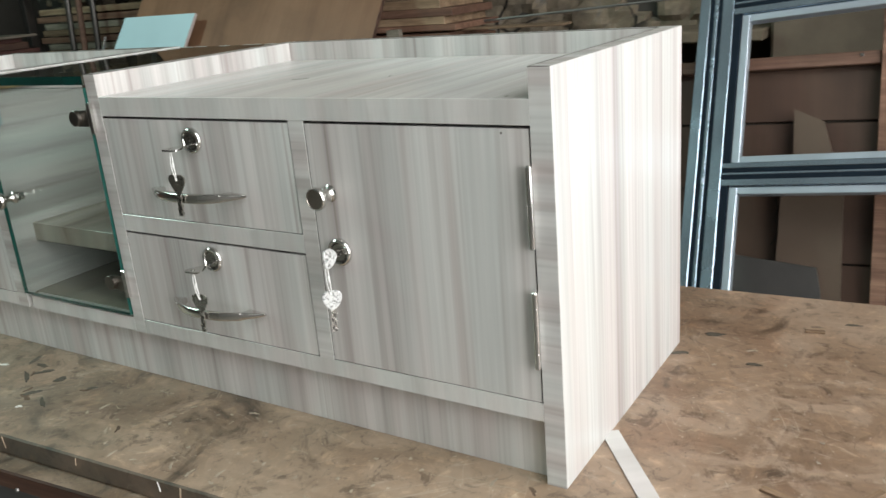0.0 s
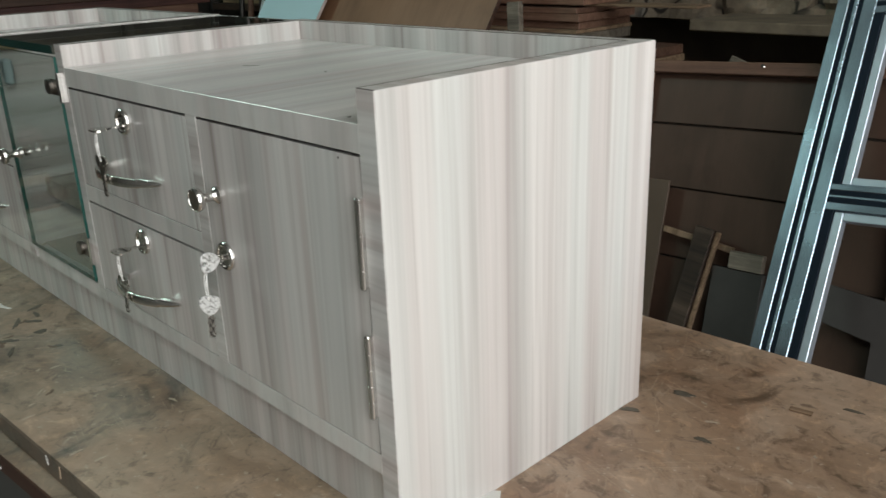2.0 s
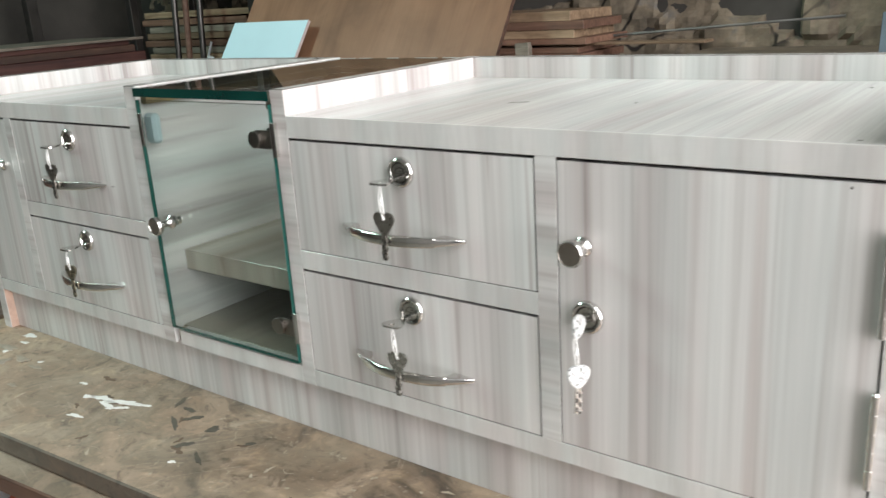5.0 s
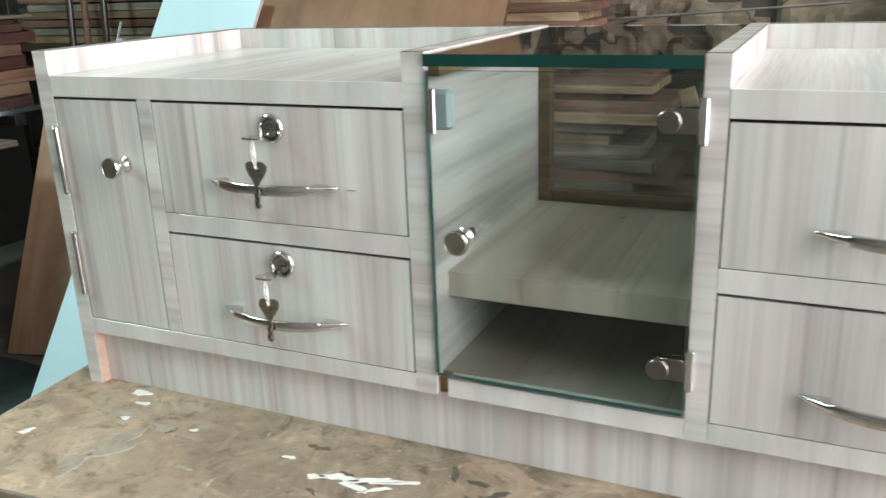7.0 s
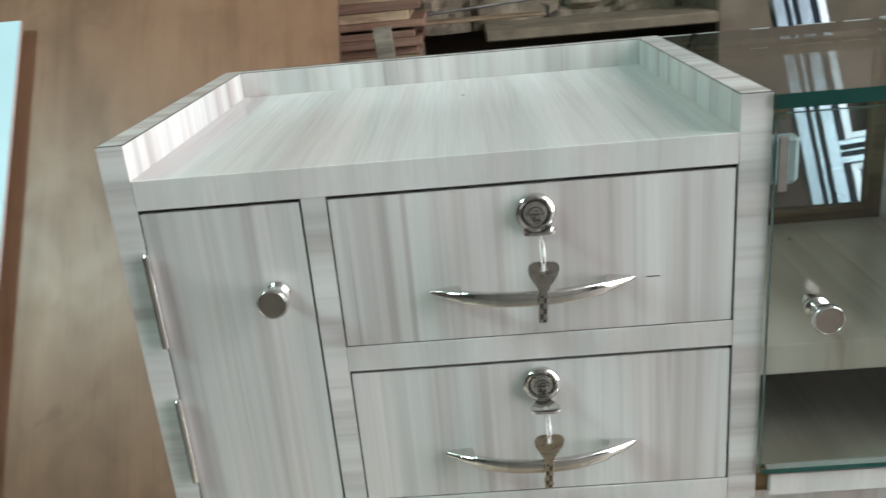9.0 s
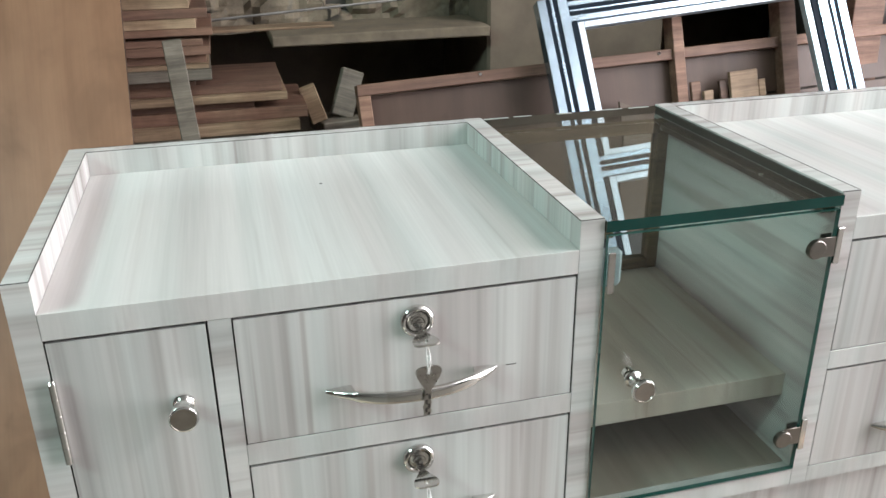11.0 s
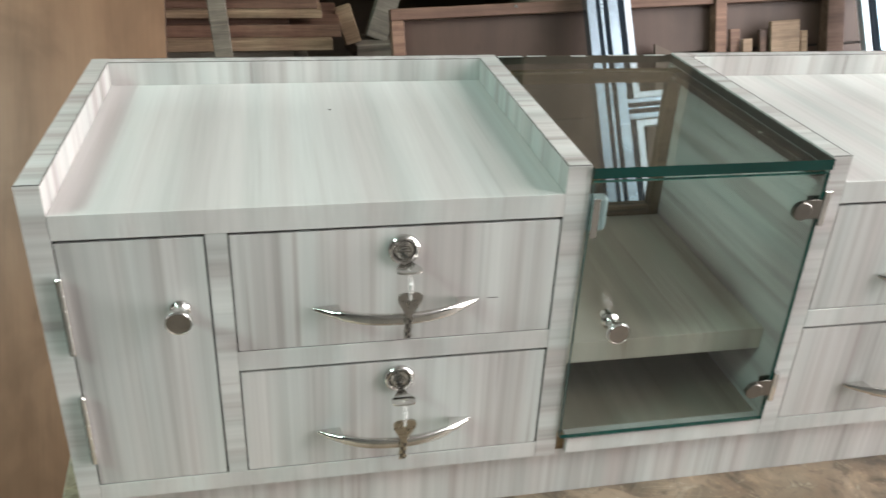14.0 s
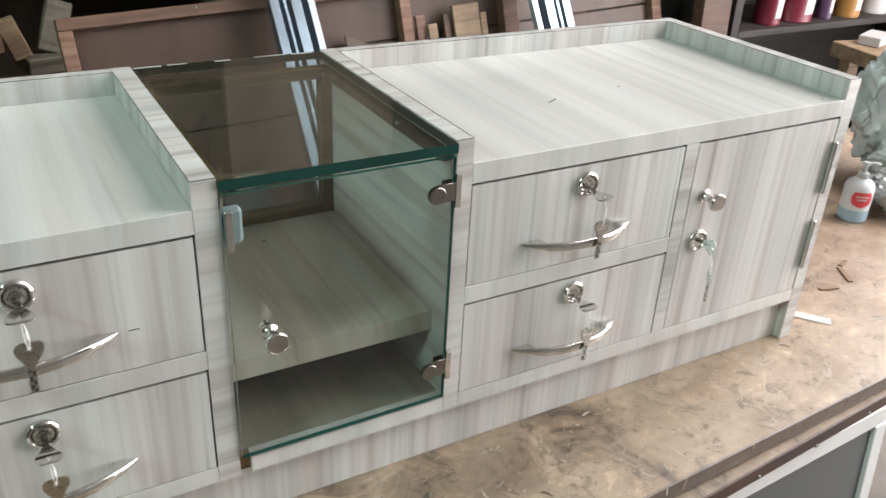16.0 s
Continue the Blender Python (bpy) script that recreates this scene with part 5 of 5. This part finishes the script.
for k, (th, mt) in enumerate(((0.020, ALU), (0.05, DARK_WOOD), (0.045, TAN_WOOD), (0.05, RED_WOOD), (0.05, MAROON), (0.045, RED_WOOD), (0.04, MAROON), (0.03, DARK_WOOD), (0.02, MAROON), (0.012, GREY_WOOD))):
    long_board(-2.30, -0.5, 1.72 - 0.03 * (k % 3), 0.55, z, z + th - 0.001, mt, "long red-brown board on a steel rack", 0.6 * math.sin(k * 1.9))
    z += th
for k, (y0, y1, zz, mt) in enumerate(((-0.2, 1.30, 0.716, TAN_WOOD), (0.0, 1.35, 0.738, GREY_WOOD))):
    long_board(-2.02 + 0.1 * k, y0, y1, 0.22, zz, zz + 0.02, mt, "loose pale board lying on a stack", 4 - 7 * k)
# Thin dark patch that paints the shade on this part of the floor.
thing("tarpaulin", moved(blob(0.42, 0.26, 5, 26, 0.3, 0.03), pose(0, 0, 0.001)), GREEN_SHADE, pose(-1.62, 0.86, 0.0), "thin dark green patch put on the floor for its shade", "tarpaulin")
# boards and pipes in the far corner
far = root("corner_rack", pose(-2.45, 1.95, 0.0), "dark rack of boards in the workshop corner", "rack")
for x in (0.0, 0.9):
    for y in (0.0, 0.38):
        part("rack_post", box(x, x + 0.04, y, y + 0.04, 0.0, 1.8, 0.002), DARK_METAL, far)
for zz in (0.55, 1.0, 1.45):
    part("rack_shelf", box(0.041, 0.899, 0.0, 0.42, zz, zz + 0.03, 0.002), DARK_WOOD, far)
for k in range(12):
    zz = (1.031, 1.063, 1.096, 1.13, 1.16, 1.195, 1.23, 0.581, 0.614, 0.65, 1.481, 1.515)[k]
    thing("timber_plank", box(-0.78, 0.0, -0.16, 0.16, 0.0, 0.028, 0.0015), (TAN_WOOD, GREY_WOOD, RED_WOOD)[k % 3], pose(-1.60 + 0.03 * math.sin(k * 2.1), 2.16, zz), "plank stacked on the corner rack", "plank", "planks on the corner rack")
for k, x in enumerate((-1.98, -1.90, -1.80)):
    thing("standing_pipe", lathe([(0.0, 0.014), (1.9, 0.014)], 12, "z"), (DARK_METAL, RED_WOOD, DARK_METAL)[k], pose(x, 1.80, 0.0, -4, 0, 0), "long thin bar standing in the corner", "bar", "bars in the corner", round_=True)
sm = root("small_frame", pose(-1.66, 1.66, 0.0, -12, 0, 0), "small aluminium window frame standing in the corner", "window frame")
for a in ((0.0, 0.03, 0, 0.02, 0.0, 1.04), (0.36, 0.39, 0, 0.02, 0.0, 1.04), (0.031, 0.359, 0, 0.02, 1.01, 1.04), (0.031, 0.359, 0, 0.02, 0.0, 0.03)):
    part("frame_bar", box(*a, 0.0015), ALU, sm)

# bright channel bar leaning beside the small frame
u = Vector((0.236, 0.257, 1.0)).normalized()
r = (Vector((1, 0, 0)) - u * u.x).normalized()
m4 = Matrix((r, u.cross(r), u)).transposed().to_4x4()
m4.translation = Vector((-1.912, 1.515, 0.008))
ch = root("channel_bar", m4, "bright aluminium channel bar leaning in the workshop corner", "bar")
part("web", box(0.0, 0.032, 0.010, 0.013, 0.0, 1.125, 0.0005), BRIGHT_ALU, ch)
for x0, hh in ((0.0, 1.185), (0.0125, 1.125), (0.029, 1.125)):
    part("flange", box(x0, x0 + 0.003, 0.0, 0.0098, 0.0, hh, 0.0005), BRIGHT_ALU, ch)

# ---- east side: shelf with tins, table, bottle ----
shelf = root("tin_shelf", pose(2.70, 1.45, 0.0), "dark shelf unit holding paint tins", "shelf")
for x in (0.0, 1.36):
    part("side_board", box(x, x + 0.04, 0.0, 0.36, 0.0, 1.6, 0.002), SHELF_DARK, shelf)
for zz in (0.40, 0.775, 1.12):
    part("shelf_board", box(0.041, 1.359, 0.0, 0.36, zz, zz + 0.025, 0.002), SHELF_DARK, shelf)
part("back_board", box(0.041, 1.359, 0.361, 0.37, 0.0, 1.6), SHELF_DARK, shelf)


def tin(x, y, z, r, h, m, label):
    o = root("paint_tin", pose(x, y, z), label, "paint tin", "tins on the shelf")
    part("can", lathe([(0.0, r), (0.004, r * 1.02), (0.008, r), (h - 0.008, r), (h - 0.004, r * 1.02), (h, r * 0.97)], 28, "z"), m, o, "", None, True)
    bm = lathe([(h * 0.16, r * 1.006), (h * 0.62, r * 1.006)], 28, "z", cap=False)
    bmesh.ops.delete(bm, geom=[v for v in bm.verts if v.co.y > -r * 0.25 or v.co.x < -r * 0.35], context="VERTS")
    part("paper_label", bm, PAPER, o, "white paper label", None, True)
    part("lid", lathe([(h + 0.0002, r * 0.9), (h + 0.003, r * 0.88)], 24, "z"), STEEL, o, "", None, True)
    return o


tin(2.965, 1.53, 0.8005, 0.050, 0.16, RED_TIN, "red paint tin with a white label on a shelf")
tin(3.125, 1.55, 0.8005, 0.075, 0.19, RED_TIN, "wide red paint tin with a white label on a shelf")
tin(3.275, 1.52, 0.8005, 0.030, 0.15, PURPLE_TIN, "narrow purple bottle with a white label on a shelf")
tin(3.415, 1.53, 0.8005, 0.055, 0.17, ORANGE_TIN, "orange tin with a white label on a shelf")
tin(3.60, 1.54, 0.8005, 0.055, 0.14, PAPER, "pale tin on a shelf of tins")
tb = root("side_table", pose(3.105, 0.90, 0.0, 0, 0, -9), "small plain wooden table with a white carton", "table")
part("tabletop", box(0.0, 0.8, 0.0, 0.49, 0.695, 0.75, 0.003), TAN_WOOD, tb)
for x in (0.03, 0.72):
    for y in (0.03, 0.41):
        part("leg", box(x, x + 0.05, y, y + 0.05, 0.0, 0.6945, 0.002), TAN_WOOD, tb)
thing("carton", box(0, 0.14, 0, 0.08, 0, 0.035, 0.003), PAPER, pose(3.26, 1.24, 0.7505, 0, 0, 20), "small white carton lying on the side table", "carton")
thing("standing_post", box(0, 0.11, 0, 0.05, 0, 1.6, 0.002), RED_WOOD, pose(2.02, 1.50, 0.0, -4, 0, 0), "reddish board standing upright behind the bench", "board")
thing("standing_post", box(0, 0.13, 0, 0.05, 0, 1.7, 0.002), RED_DARK, pose(2.50, 1.36, 0.0, -3, 0, 0), "dark brown board standing upright behind the bench", "board")
# Box added to give the darkness of an open doorway.
thing("steel_cupboard", box(0, 0.62, 0, 0.4, 0, 1.75, 0.006), DARK_METAL, pose(2.12, 1.72, 0.0), "plain dark box added to fill a dark doorway", "cupboard")
bo = root("pump_bottle", pose(1.785, 0.245, BENCH, 0, 0, -35), "small milky pump bottle with blue liquid and a red label", "bottle")
part("body", lathe([(0.0, 0.025), (0.003, 0.028), (0.026, 0.028), (0.068, 0.028), (0.078, 0.0245), (0.084, 0.016), (0.087, 0.010)], 28, "z", mi=[1, 1, 0, 0, 0, 0]), [MILKY, BLUE_LIQUID], bo, "milky bottle with blue liquid", None, True)
bm = bmesh.new()
rows = []
for k in range(9):
    u = k / 8
    half = 0.72 * math.sqrt(max(0.02, 1 - abs(2 * u - 1.15) ** 2.6 / 1.5))
    rows.append([bm.verts.new((0.0284 * math.sin(half * (i / 5 - 1)), -0.0284 * math.cos(half * (i / 5 - 1)), 0.034 + 0.031 * u)) for i in range(11)])
for k in range(8):
    for i in range(10):
        bm.faces.new((rows[k][i], rows[k][i + 1], rows[k + 1][i + 1], rows[k + 1][i]))
lab = part("label", bm, RED_LABEL, bo, "pinkish red shield-shaped label", None, True)
for z, w in ((0.0545, 0.42), (0.0485, 0.34)):
    bm = bmesh.new()
    lo = [bm.verts.new((0.0287 * math.sin(w * (i / 4 - 1)), -0.0287 * math.cos(w * (i / 4 - 1)), z)) for i in range(9)]
    hi = [bm.verts.new((v.co.x, v.co.y, z + 0.0028)) for v in lo]
    for i in range(8):
        bm.faces.new((lo[i], lo[i + 1], hi[i + 1], hi[i]))
    part("lettering_bar", bm, PAPER, lab, "", None, True)
part("pump", lathe([(0.0872, 0.011), (0.097, 0.011), (0.098, 0.004), (0.112, 0.0035), (0.113, 0.007), (0.119, 0.0065)], 18, "z"), PUMP, bo, "greyish translucent pump top", None, True)
part("nozzle", sweep([(0, 0, 0.116), (0.014, 0, 0.118), (0.026, 0, 0.114)], [(0.003, 0.003)] * 3, 8), PUMP, bo, "", None, True)


def crumple(r, seed, sq):
    bm = bmesh.new()
    bmesh.ops.create_icosphere(bm, subdivisions=5, radius=1.0)
    for v in bm.verts:
        q = v.co.copy()
        v.co = q * (1 + 0.30 * noise.noise(q * 2.1 + Vector((seed, 0, 0))) + 0.22 * abs(noise.noise(q * 4.2 + Vector((0, seed, 0)))) + 0.16 * abs(noise.noise(q * 9.0 + Vector((0, seed, 3)))))
    moved(bm, Matrix.Diagonal((r, r * 0.9, r * sq, 1)))
    lowest = min(v.co.z for v in bm.verts)
    return moved(bm, pose(0, 0, -lowest))


BAG = plain("cloudy_plastic_film", (0.42, 0.44, 0.435), 0.2, 0, 0.3, 25, 0.6, 60)
for x, y, r, s in ((1.885, 0.225, 0.055, 0.7), (1.98, 0.27, 0.07, 0.8), (2.06, 0.36, 0.10, 1.3), (1.93, 0.17, 0.035, 0.7)):
    thing("plastic_bag", crumple(r, x * 9, s), BAG, pose(x, y, BENCH), "crumpled cloudy plastic bag on the bench", "plastic bag", "bags on the bench", round_=True)
